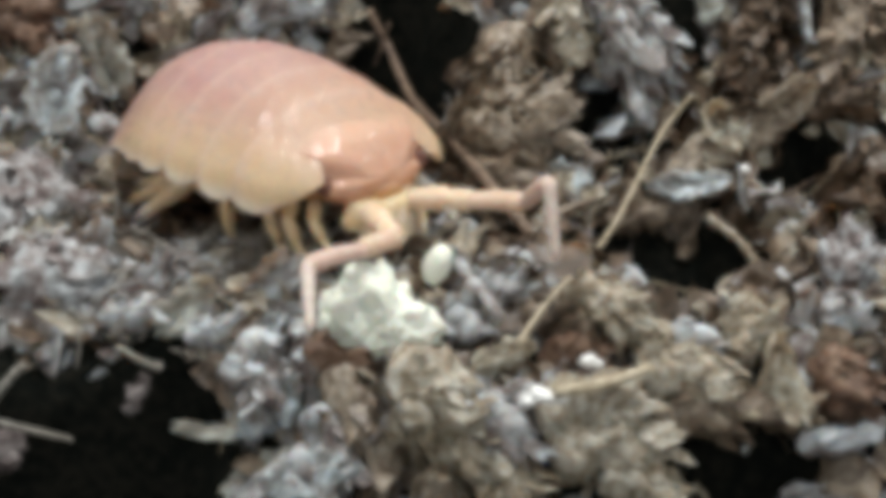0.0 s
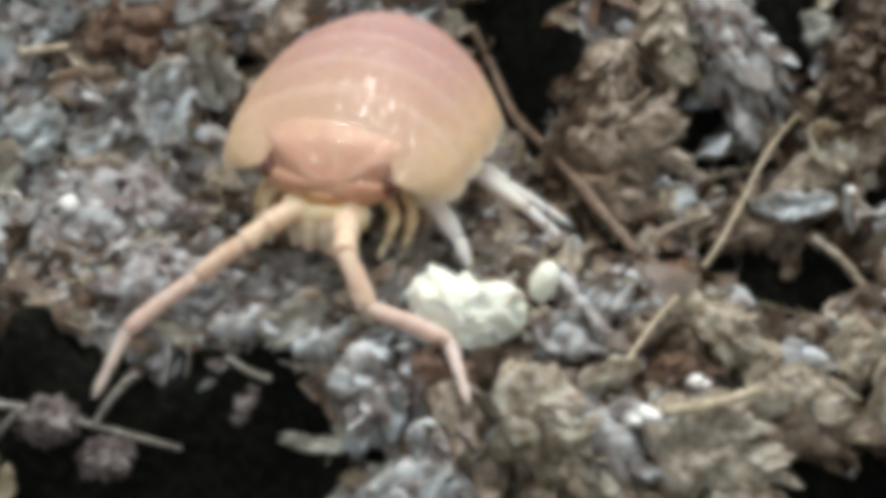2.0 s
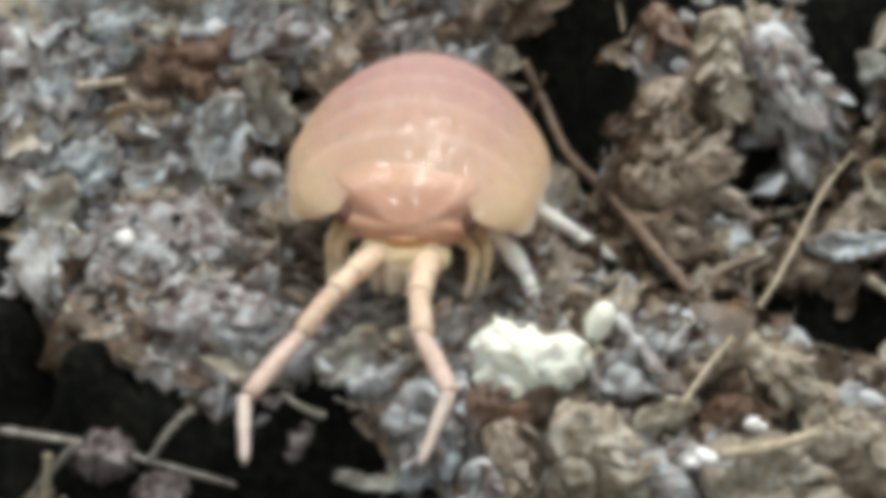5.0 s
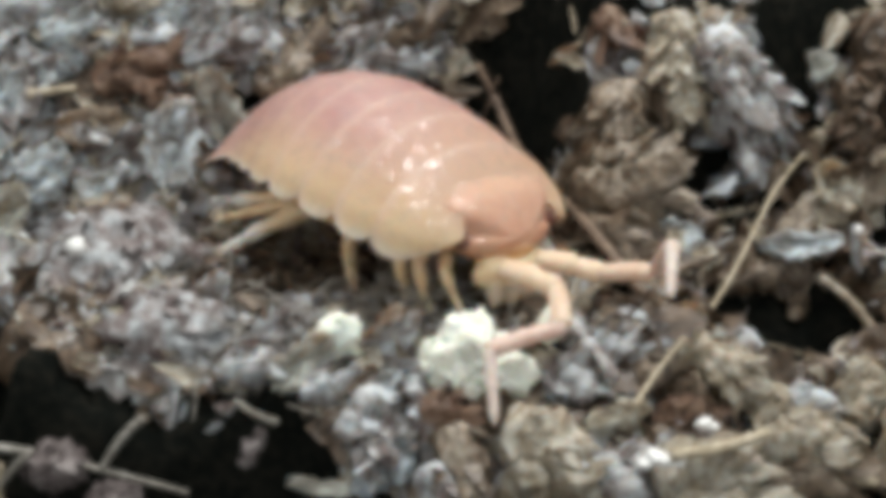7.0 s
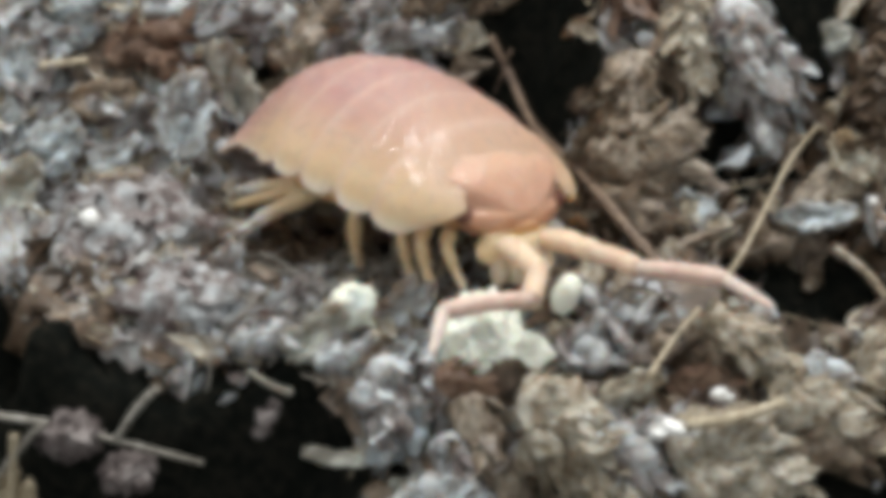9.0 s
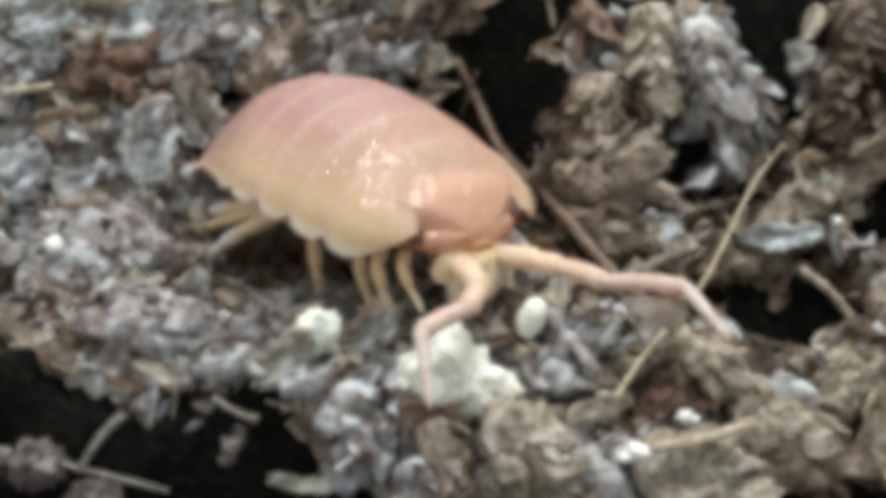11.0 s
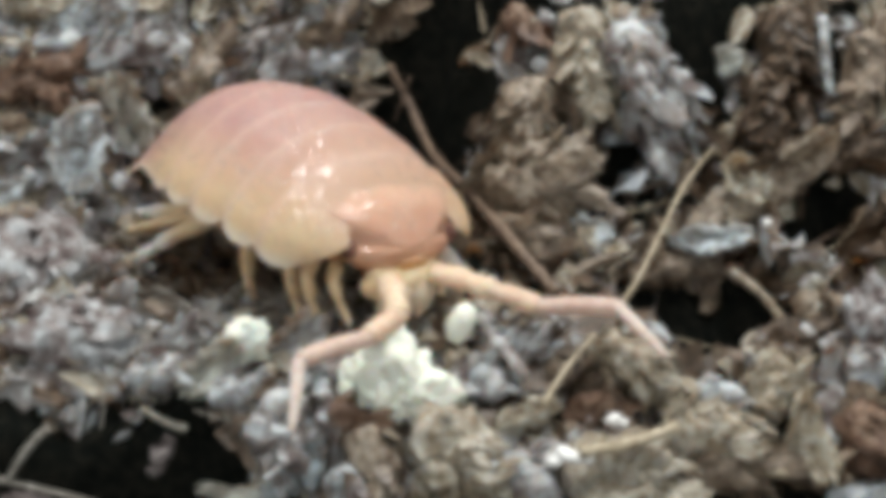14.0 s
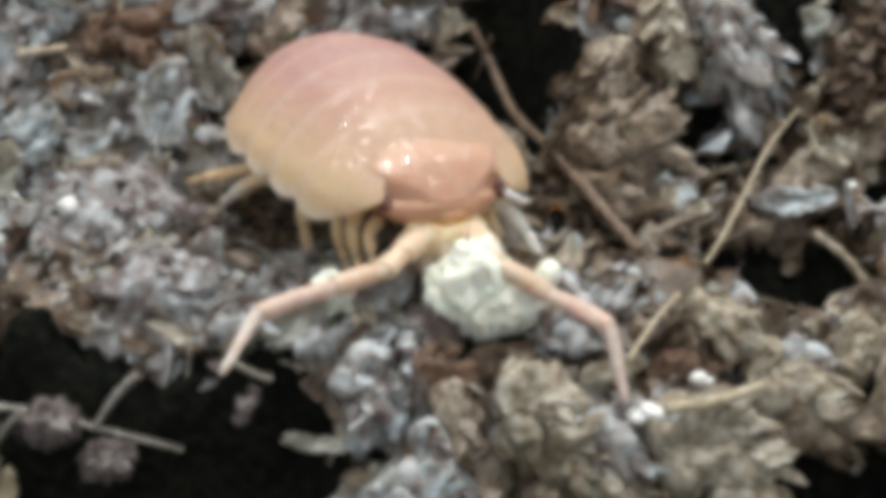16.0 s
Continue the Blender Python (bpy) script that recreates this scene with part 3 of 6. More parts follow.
fibres(220, 43, GREY_TWIG, "frayed grey moss fibres standing before the animal", (-5.6, 0.6, -4.4, 0.4))
fibres(70, 42, STRAW, "fine pale plant hairs among the litter", (-13, 14, -6, 11))


def loose_chip(rnd, seed, mat, label, size):
    """A single larger chip lying on the bank."""
    x, y = litter_spot(rnd, (-13, 14, -6, 13), -0.4, seed)
    n = normal_at(x, y)
    p = Vector((x, y, relief(x, y))) + n * rnd.uniform(0.15, 0.5)
    a = rnd.uniform(0, 6.28)
    d = Vector((math.cos(a), math.sin(a), 0))
    d = (d - n * d.dot(n)).normalized() + n * rnd.uniform(-0.1, 0.5)
    ob = thing("leaf_chip", p, label, "leaf chip", "larger leaf chips on the bank")
    v, f = [], []
    add_chip(v, f, Vector((0, 0, 0)), d, n + Vector((rnd.uniform(-0.6, 0.6), rnd.uniform(-0.6, 0.6), 0)), size, rnd, rnd.uniform(0.5, 0.95))
    low = [(x2 - n.x * 0.03, y2 - n.y * 0.03, z2 - n.z * 0.03) for x2, y2, z2 in v]
    m = len(v)
    f = f + [tuple(m + i for i in q[::-1]) for q in f] + [(10 + i, m + 10 + i, m + 10 + (i + 1) % 9, 10 + (i + 1) % 9) for i in range(9)]
    mesh_object("chip", v + low, f, mat, ob)


rnd = random.Random(77)
for k in range(110):
    mat, label = rnd.choice(((MOSS_GREY, "grey papery chip of dead leaf on the bank"), (MOSS_GREY, "grey papery chip of dead leaf on the bank"), (MOSS_BROWN, "brown papery chip of dead leaf on the bank"),
                             (MOSS_TAN, "tan papery chip of dead leaf on the bank"), (LEAF_GREEN, "grey-green translucent chip of dead leaf")))
    loose_chip(rnd, k % 7, mat, label, rnd.uniform(1.0, 2.2))


# ---- litter that can be told apart; mm ----
moss_shoot([(-12.32, 8.10, 4.10), (-11.17, 7.87, 3.66), (-9.76, 8.11, 3.77)], 0.98, MOSS_GREY, "grey dead moss shoot with whitish overlapping leaves", 1.00, 0.55, 0.40)
moss_shoot([(-11.82, 6.61, 2.01), (-11.42, 7.24, 2.83), (-11.60, 7.70, 3.86)], 0.84, MOSS_GREY, "grey dead moss shoot with whitish overlapping leaves", 1.00, 0.55, 0.40)
moss_shoot([(-9.52, 7.39, 2.96), (-8.40, 7.60, 3.56), (-7.30, 7.89, 3.82)], 1.12, MOSS_RUST, "rust-brown decayed moss shoot", 1.00, 0.55, 0.40)
moss_shoot([(-9.41, 7.89, 3.66), (-8.06, 7.31, 2.97), (-7.27, 7.21, 2.67)], 0.98, MOSS_RUST, "rust-brown decayed moss shoot", 1.00, 0.55, 0.40)
moss_shoot([(-7.15, 7.88, 3.66), (-6.26, 8.60, 4.00), (-5.23, 9.74, 3.92)], 0.98, MOSS_GREY, "grey dead moss shoot with whitish overlapping leaves", 1.00, 0.55, 0.40)
moss_shoot([(-8.58, 7.98, 4.29), (-7.37, 8.51, 4.34), (-6.01, 9.56, 4.79)], 0.84, MOSS_GREY, "grey dead moss shoot with whitish overlapping leaves", 1.00, 0.55, 0.40)
moss_shoot([(-5.07, 9.23, 2.51), (-4.22, 11.26, 2.91), (-3.60, 12.61, 3.50)], 0.98, MOSS_BROWN, "brown withered moss shoot with toothed leaf tips", 1.00, 0.55, 0.40)
moss_shoot([(-3.89, 11.19, 2.04), (-3.26, 12.59, 2.79), (-2.22, 13.39, 3.16)], 1.05, MOSS_GREY, "grey dead moss shoot with whitish overlapping leaves", 1.00, 0.55, 0.40)
moss_shoot([(-2.56, 12.43, 1.92), (-1.50, 12.97, 2.52), (-0.07, 12.89, 2.54)], 1.12, MOSS_GREY, "grey dead moss shoot with whitish overlapping leaves", 1.00, 0.55, 0.40)
moss_shoot([(-1.69, 13.47, 2.96), (-0.43, 13.22, 3.38), (0.29, 14.18, 4.09)], 0.84, MOSS_BROWN, "brown withered moss shoot with toothed leaf tips", 1.00, 0.55, 0.40)
moss_shoot([(-12.23, 7.21, 2.67), (-11.99, 6.54, 1.70), (-12.07, 5.87, 0.74)], 0.98, MOSS_GREY, "grey dead moss shoot with whitish overlapping leaves", 1.00, 0.55, 0.40)
moss_shoot([(-10.56, 7.43, 2.12), (-9.62, 6.62, 1.68), (-8.68, 6.74, 1.81)], 0.98, MOSS_GREY, "grey dead moss shoot with whitish overlapping leaves", 1.00, 0.55, 0.40)
moss_shoot([(-10.80, 6.01, 1.19), (-11.44, 5.78, 0.44), (-12.17, 5.51, 0.36)], 0.84, MOSS_GREY, "grey dead moss shoot with whitish overlapping leaves", 1.00, 0.55, 0.40)
moss_shoot([(-8.46, 6.13, 1.16), (-9.27, 6.09, 0.67), (-10.05, 6.08, 0.84)], 0.84, MOSS_GREY, "grey dead moss shoot with whitish overlapping leaves", 1.00, 0.55, 0.40)
moss_shoot([(-12.39, 8.76, 5.11), (-11.24, 8.65, 4.97), (-10.13, 8.85, 5.26)], 0.84, MOSS_GREY, "grey dead moss shoot with whitish overlapping leaves", 1.00, 0.55, 0.40)
moss_shoot([(-9.55, 9.22, 5.19), (-8.46, 8.54, 5.15), (-7.42, 9.21, 5.35)], 0.84, MOSS_TAN, "tan dead moss shoot with pointed overlapping leaves", 1.00, 0.55, 0.40)
moss_shoot([(-13.64, 8.05, 3.62), (-13.03, 7.16, 2.52), (-13.27, 6.47, 1.39)], 0.98, MOSS_GREY, "grey dead moss shoot with whitish overlapping leaves", 1.00, 0.55, 0.40)
moss_shoot([(-6.31, 6.56, 0.87), (-5.67, 6.36, 0.09), (-5.41, 5.18, -0.53)], 0.84, MOSS_GREY, "grey dead moss shoot with whitish overlapping leaves", 1.00, 0.55, 0.40)
moss_shoot([(-6.61, 4.99, 0.03), (-5.91, 4.17, -0.52), (-5.14, 4.01, -0.79)], 0.56, MOSS_SHADED, "brown withered moss shoot, shade put into its dark colour", 1.00, 0.55, 0.40)
moss_shoot([(-7.67, 5.84, 0.25), (-6.94, 5.04, -0.15), (-6.95, 3.83, -0.73)], 0.84, MOSS_GREY, "grey dead moss shoot with whitish overlapping leaves", 1.00, 0.55, 0.40)
moss_shoot([(5.46, 7.44, 3.19), (5.35, 6.86, 2.27), (4.77, 6.20, 1.14)], 1.96, MOSS_DUN, "tan dead moss shoot with pointed overlapping leaves", 1.10, 0.64, 0.57)
moss_shoot([(4.11, 6.51, 0.21), (5.05, 4.91, 0.78), (6.45, 5.92, 0.06)], 2.10, MOSS_DUN, "tan dead moss shoot with pointed overlapping leaves", 1.10, 0.64, 0.95)
moss_shoot([(4.40, 6.38, 0.92), (5.38, 5.36, 1.38), (6.61, 6.14, 0.66)], 1.54, MOSS_DUN, "tan dead moss shoot with pointed overlapping leaves", 1.10, 0.64, 1.14)
moss_shoot([(3.89, 5.43, -0.45), (4.68, 3.97, -0.29), (5.65, 4.15, -0.84)], 1.54, MOSS_BROWN, "brown withered moss shoot with toothed leaf tips", 1.10, 0.64, 0.76)
moss_shoot([(3.46, 8.33, -0.87), (3.76, 5.82, -0.57), (3.79, 4.14, -0.83)], 0.84, MOSS_SHADED, "brown withered moss shoot, shade put into its dark colour", 1.10, 0.64, 0.76)
moss_shoot([(6.93, 8.30, 5.04), (7.07, 7.65, 3.71), (7.26, 6.89, 2.42)], 1.82, MOSS_TAN, "tan dead moss shoot with pointed overlapping leaves", 1.10, 0.64, 0.38)
moss_shoot([(6.37, 7.91, 3.98), (6.58, 7.42, 3.11), (6.88, 6.96, 2.24)], 1.12, MOSS_BROWN, "brown withered moss shoot with toothed leaf tips", 1.10, 0.64, 0.38)
moss_shoot([(7.73, 7.61, 4.53), (8.63, 6.84, 3.41), (9.80, 7.76, 1.53)], 1.96, MOSS_GREY, "grey dead moss shoot with whitish overlapping leaves", 1.10, 0.64, 0.28)
moss_shoot([(8.18, 6.86, 2.92), (8.79, 6.46, 2.21), (9.10, 6.15, 1.48)], 1.40, MOSS_GREY, "grey dead moss shoot with whitish overlapping leaves", 1.10, 0.64, 0.28)
moss_shoot([(8.98, 6.45, 1.72), (9.96, 7.97, 1.05), (10.43, 7.91, 1.24)], 1.12, MOSS_RUST, "rust-brown decayed moss shoot", 1.10, 0.64, 0.38)
moss_shoot([(4.98, 8.89, 4.92), (5.28, 8.47, 4.52), (5.59, 8.24, 4.07)], 1.12, MOSS_RUST, "rust-brown decayed moss shoot", 1.10, 0.64, 0.57)
moss_shoot([(5.57, 7.89, 3.66), (5.89, 7.75, 3.44), (6.28, 7.67, 3.54)], 0.56, MOSS_GREY, "grey dead moss shoot with whitish overlapping leaves", 1.10, 0.64, 0.38)
moss_shoot([(12.72, 8.59, 4.98), (12.87, 8.14, 3.77), (12.64, 7.49, 2.77)], 1.96, MOSS_SHADED, "brown withered moss shoot, shade put into its dark colour", 1.10, 0.64, 0.47)
moss_shoot([(12.01, 7.71, 3.21), (12.22, 6.90, 2.26), (11.77, 6.06, 1.50)], 1.40, MOSS_SHADED, "brown withered moss shoot, shade put into its dark colour", 1.10, 0.64, 0.47)
moss_shoot([(13.12, 7.43, 2.62), (13.06, 6.90, 1.76), (12.29, 6.14, 1.15)], 1.26, MOSS_SHADED, "brown withered moss shoot, shade put into its dark colour", 1.10, 0.64, 0.47)
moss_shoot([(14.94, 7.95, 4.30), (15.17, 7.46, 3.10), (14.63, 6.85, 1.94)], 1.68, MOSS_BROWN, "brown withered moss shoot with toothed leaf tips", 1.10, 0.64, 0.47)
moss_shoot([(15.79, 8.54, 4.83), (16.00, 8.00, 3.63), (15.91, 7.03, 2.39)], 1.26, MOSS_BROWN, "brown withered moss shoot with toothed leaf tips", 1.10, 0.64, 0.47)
moss_shoot([(11.00, 5.78, 0.43), (11.29, 5.85, 0.91), (12.27, 6.05, 1.18)], 0.84, MOSS_SHADED, "brown withered moss shoot, shade put into its dark colour", 1.10, 0.64, 0.57)
moss_shoot([(14.86, 5.76, -0.22), (15.05, 5.30, -1.07), (13.42, 0.89, -0.46)], 1.12, MOSS_SHADED, "brown withered moss shoot, shade put into its dark colour", 1.10, 0.64, 0.47)
moss_shoot([(15.46, 5.36, 0.40), (15.50, 4.61, -0.67), (14.27, 1.22, -0.74)], 1.12, MOSS_SHADED, "brown withered moss shoot, shade put into its dark colour", 1.10, 0.64, 0.47)
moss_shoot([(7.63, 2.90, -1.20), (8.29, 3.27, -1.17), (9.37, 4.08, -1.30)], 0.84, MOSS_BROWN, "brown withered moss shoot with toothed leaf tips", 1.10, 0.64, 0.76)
moss_shoot([(13.84, 6.44, 0.74), (14.58, 6.40, 1.24), (15.45, 6.18, 1.30)], 1.26, MOSS_SHADED, "brown withered moss shoot, shade put into its dark colour", 1.10, 0.64, 0.47)
moss_shoot([(-4.25, -1.79, -1.06), (-3.47, -1.34, -0.95), (-2.88, 2.03, -1.67)], 0.98, MOSS_GREY, "grey dead moss shoot with whitish overlapping leaves", 1.50, 0.44, 0.90)
moss_shoot([(-4.89, -2.30, -1.43), (-4.06, -2.54, -1.33), (-2.95, -2.95, -1.01)], 1.12, MOSS_GREY, "grey dead moss shoot with whitish overlapping leaves", 1.50, 0.44, 0.75)
moss_shoot([(-2.90, -3.70, -1.30), (-2.45, -3.75, -1.32), (-1.80, -3.50, -1.18)], 0.95, MOSS_GREY, "grey dead moss shoot with whitish overlapping leaves", 1.50, 0.44, 0.60)
moss_shoot([(-1.95, -4.36, -1.81), (-1.40, -4.81, -2.02), (-1.15, -5.29, -2.91)], 1.10, MOSS_GREY, "grey dead moss shoot with whitish overlapping leaves", 1.50, 0.44, 0.45)
moss_shoot([(-1.59, -4.10, -1.22), (-1.07, -4.53, -1.73), (-1.06, -5.28, -2.49)], 1.12, MOSS_GREY, "grey dead moss shoot with whitish overlapping leaves", 1.50, 0.44, 0.45)
moss_shoot([(-0.58, -2.72, -1.26), (-0.31, -4.13, -1.49), (-0.43, -4.81, -2.02)], 0.84, MOSS_GREY, "grey dead moss shoot with whitish overlapping leaves", 1.50, 0.44, 0.45)
moss_shoot([(-0.18, -4.42, -1.78), (0.33, -4.42, -1.64), (0.84, -4.48, -1.75)], 0.98, MOSS_RUST, "rust-brown decayed moss shoot", 1.50, 0.44, 0.60)
moss_shoot([(0.46, -4.71, -1.79), (0.83, -5.19, -2.54), (1.21, -5.70, -3.40)], 1.26, MOSS_DUN, "dun-brown withered moss shoot with toothed leaf tips", 1.50, 0.44, 0.30)
moss_shoot([(-0.05, -5.31, -2.47), (0.33, -5.61, -3.16), (0.83, -6.03, -3.92)], 1.12, MOSS_GREY, "grey dead moss shoot with whitish overlapping leaves", 1.50, 0.44, 0.30)
moss_shoot([(1.46, -5.37, -2.86), (1.59, -5.68, -3.55), (1.33, -6.18, -4.26)], 0.98, MOSS_DUN, "dun-brown withered moss shoot with toothed leaf tips", 1.50, 0.44, 0.45)
moss_shoot([(-0.95, -5.98, -3.60), (-0.60, -6.25, -3.80), (-0.20, -6.38, -4.15)], 1.05, MOSS_GREY, "grey dead moss shoot with whitish overlapping leaves", 1.50, 0.44, 0.30)
moss_shoot([(-0.55, -5.99, -3.24), (-0.05, -6.27, -3.65), (0.20, -6.56, -4.19)], 1.12, MOSS_GREY, "grey dead moss shoot with whitish overlapping leaves", 1.50, 0.44, 0.30)
moss_shoot([(1.63, -5.36, -1.69), (2.44, -5.52, -1.81), (3.40, -6.10, -2.35)], 1.96, MOSS_TAN, "tan dead moss shoot with pointed overlapping leaves", 1.50, 0.44, 0.52)
moss_shoot([(1.81, -5.70, -2.14), (2.81, -5.89, -2.60), (3.77, -6.46, -3.40)], 2.10, MOSS_TAN, "tan dead moss shoot with pointed overlapping leaves", 1.50, 0.44, 0.60)
moss_shoot([(3.17, -5.84, -2.21), (3.77, -6.10, -2.49), (4.53, -6.19, -3.13)], 1.54, MOSS_GREY, "grey dead moss shoot with whitish overlapping leaves", 1.50, 0.44, 0.30)
moss_shoot([(3.42, -6.13, -3.17), (4.03, -6.43, -3.70), (4.61, -6.94, -4.25)], 1.68, MOSS_TAN, "tan dead moss shoot with pointed overlapping leaves", 1.50, 0.44, 0.45)
moss_shoot([(3.72, -2.02, -0.97), (4.33, -2.60, -0.88), (5.31, -2.15, -0.92)], 1.12, MOSS_GREY, "grey dead moss shoot with whitish overlapping leaves", 1.50, 0.44, 0.60)
moss_shoot([(2.88, -2.54, -1.33), (3.36, -3.23, -1.32), (3.84, -3.75, -1.52)], 1.12, MOSS_GREY, "grey dead moss shoot with whitish overlapping leaves", 1.50, 0.44, 0.30)
moss_shoot([(6.18, -2.60, -0.88), (6.88, -3.89, -0.76), (7.79, -4.46, -1.48)], 1.33, MOSS_TAN, "tan dead moss shoot with pointed overlapping leaves", 1.50, 0.44, 0.38)
moss_shoot([(4.82, -3.04, -1.12), (5.65, -2.83, -1.50), (6.37, -4.05, -1.24)], 1.12, MOSS_BROWN, "brown withered moss shoot with toothed leaf tips", 1.50, 0.44, 0.45)
moss_shoot([(5.30, -3.71, -2.11), (5.89, -4.01, -1.83), (6.60, -4.40, -1.79)], 1.05, MOSS_RUST, "rust-brown decayed moss shoot", 1.50, 0.44, 0.30)
moss_shoot([(4.91, -5.91, -2.59), (6.04, -5.76, -2.39), (7.31, -5.66, -2.57)], 1.82, MOSS_TAN, "tan dead moss shoot with pointed overlapping leaves", 1.50, 0.44, 0.45)
moss_shoot([(5.14, -6.32, -3.21), (6.39, -6.11, -3.04), (7.68, -5.99, -3.38)], 1.82, MOSS_TAN, "tan dead moss shoot with pointed overlapping leaves", 1.50, 0.44, 0.45)
moss_shoot([(7.36, -5.26, -2.08), (8.22, -5.22, -1.82), (9.19, -5.50, -2.10)], 1.54, MOSS_TAN, "tan dead moss shoot with pointed overlapping leaves", 1.50, 0.44, 0.38)
moss_shoot([(7.47, -5.57, -2.76), (8.36, -5.50, -2.66), (9.49, -5.52, -2.79)], 1.40, MOSS_BROWN, "brown withered moss shoot with toothed leaf tips", 1.50, 0.44, 0.38)
moss_shoot([(4.98, -5.22, -2.10), (4.33, -5.62, -2.74), (4.03, -6.24, -3.25)], 1.26, MOSS_GREY, "grey dead moss shoot with whitish overlapping leaves", 1.50, 0.44, 0.30)
moss_shoot([(9.62, -4.63, -1.82), (9.93, -4.26, -1.43), (10.43, -4.23, -1.17)], 1.26, MOSS_TAN, "tan dead moss shoot with pointed overlapping leaves", 1.50, 0.44, 0.30)
moss_shoot([(11.76, -3.30, -1.58), (12.32, -3.11, -1.37), (12.93, -3.59, -1.17)], 1.54, MOSS_GREY, "grey dead moss shoot with whitish overlapping leaves", 1.50, 0.44, 0.22)
moss_shoot([(11.57, -4.52, -1.88), (11.94, -5.13, -2.28), (12.56, -5.29, -2.62)], 1.68, MOSS_RUST, "rust-brown decayed moss shoot", 1.50, 0.44, 0.30)
moss_shoot([(9.80, -5.14, -2.42), (10.34, -5.16, -2.83), (11.07, -5.31, -2.89)], 1.12, MOSS_BROWN, "brown withered moss shoot with toothed leaf tips", 1.50, 0.44, 0.30)
moss_shoot([(10.97, -5.38, -3.42), (11.55, -5.59, -3.45), (12.48, -5.75, -3.23)], 0.84, MOSS_GREY, "grey dead moss shoot with whitish overlapping leaves", 1.50, 0.44, 0.30)
moss_shoot([(6.26, -6.44, -3.70), (7.13, -6.47, -3.96), (7.85, -6.75, -4.36)], 1.26, MOSS_TAN, "tan dead moss shoot with pointed overlapping leaves", 1.50, 0.44, 0.45)
moss_shoot([(2.45, -6.06, -3.62), (2.81, -6.32, -4.04), (3.05, -6.60, -4.59)], 1.26, MOSS_DUN, "dun-brown withered moss shoot with toothed leaf tips", 1.50, 0.44, 0.45)
moss_shoot([(8.11, -4.31, -1.13), (8.47, -4.49, -1.33), (9.18, -4.28, -1.70)], 0.98, MOSS_GREY, "grey dead moss shoot with whitish overlapping leaves", 1.50, 0.44, 0.38)
moss_shoot([(10.37, -3.82, -0.79), (10.03, -3.74, -1.10), (9.62, -3.94, -1.43)], 0.98, MOSS_TAN, "tan dead moss shoot with pointed overlapping leaves", 1.50, 0.44, 0.30)
leaf_flake((-7.17, 6.19, 1.71), (0.17, 0.34, 0.93), (0.15, -0.85, 0.58), 2.52, 1.54, LEAF_BLUE, "pale blue-grey dry leaf flake on the litter bank", torn=0.25, curl=0.25, fold=0.20)
leaf_flake((-6.05, 7.64, 2.40), (-0.34, 0.00, 1.00), (0.15, -0.85, 0.58), 2.38, 1.26, LEAF_GREEN, "grey-green torn leaf piece leaning on the bank", torn=0.25, curl=0.25, fold=0.20)
leaf_flake((-9.53, 6.67, 1.99), (0.98, 0.06, 0.16), (0.15, -0.85, 0.58), 1.82, 1.12, MOSS_BROWN, "grey-brown curled leaf flake", torn=0.25, curl=0.25, fold=0.20)
leaf_flake((6.51, 4.35, -0.50), (0.98, 0.06, 0.16), (0.15, -0.85, 0.58), 1.82, 1.26, LEAF_BLUE, "translucent bluish leaf piece beside a dark hollow", torn=0.25, curl=0.25, fold=0.20)
leaf_flake((11.74, 5.04, 0.74), (0.82, 0.20, 0.54), (0.15, -0.85, 0.58), 4.76, 1.54, MOSS_DUN, "long dull greenish-brown dry leaf", torn=0.30, curl=0.25, fold=0.35)
leaf_flake((10.07, 4.02, -0.55), (1.00, 0.03, 0.08), (0.15, -0.85, 0.58), 2.24, 0.84, LEAF_BLUE, "whitish leaf fragment under a long dry leaf", torn=0.25, curl=0.25, fold=0.20)
leaf_flake((8.74, 6.11, 3.27), (0.53, -0.29, -0.80), (0.15, -0.85, 0.58), 2.66, 1.40, MOSS_GREY, "pale curled papery leaf", torn=0.10, curl=0.40, fold=0.20)
leaf_flake((-1.02, -2.35, -0.78), (0.60, 0.25, 0.76), (0.15, -0.85, 0.58), 2.05, 1.10, MOSS_GREY, "upright grey leaf piece before the animal", torn=0.25, curl=0.25, fold=0.20)
leaf_flake((-1.05, -5.00, -2.00), (-0.17, 0.34, 0.93), (0.15, -0.85, 0.58), 1.90, 0.66, LEAF_BLUE, "pale grey translucent leaf hanging over the edge", torn=0.25, curl=0.25, fold=0.20)
leaf_flake((-1.20, -5.42, -2.75), (0.87, 0.17, 0.47), (0.15, -0.85, 0.58), 1.10, 0.75, LEAF_BLUE, "pale leaf scrap at the foot of the bank", torn=0.25, curl=0.25, fold=0.20)
leaf_flake((4.23, -4.41, -1.78), (0.94, 0.12, 0.32), (0.15, -0.85, 0.58), 1.54, 0.84, MOSS_TAN, "tan triangular leaf flake", torn=0.25, curl=0.25, fold=0.20)
leaf_flake((10.53, -5.32, -1.98), (-0.26, 0.33, 0.91), (0.15, -0.85, 0.58), 2.10, 1.05, MOSS_TAN, "curled tan leaf with a dark fold", torn=0.25, curl=0.50, fold=0.20)
leaf_flake((12.23, 0.14, -1.40), (0.03, 0.34, 0.94), (0.15, -0.85, 0.58), 2.10, 1.01, LEAF_GREEN, "upright blunt grey-brown stub", torn=0.08, curl=0.25, fold=0.50)
leaf_flake((11.14, 5.13, 0.72), (0.77, -0.22, -0.60), (0.15, -0.85, 0.58), 1.54, 1.26, MOSS_TAN, "tan torn leaf triangle behind a bent stem", torn=0.25, curl=0.25, fold=0.20)
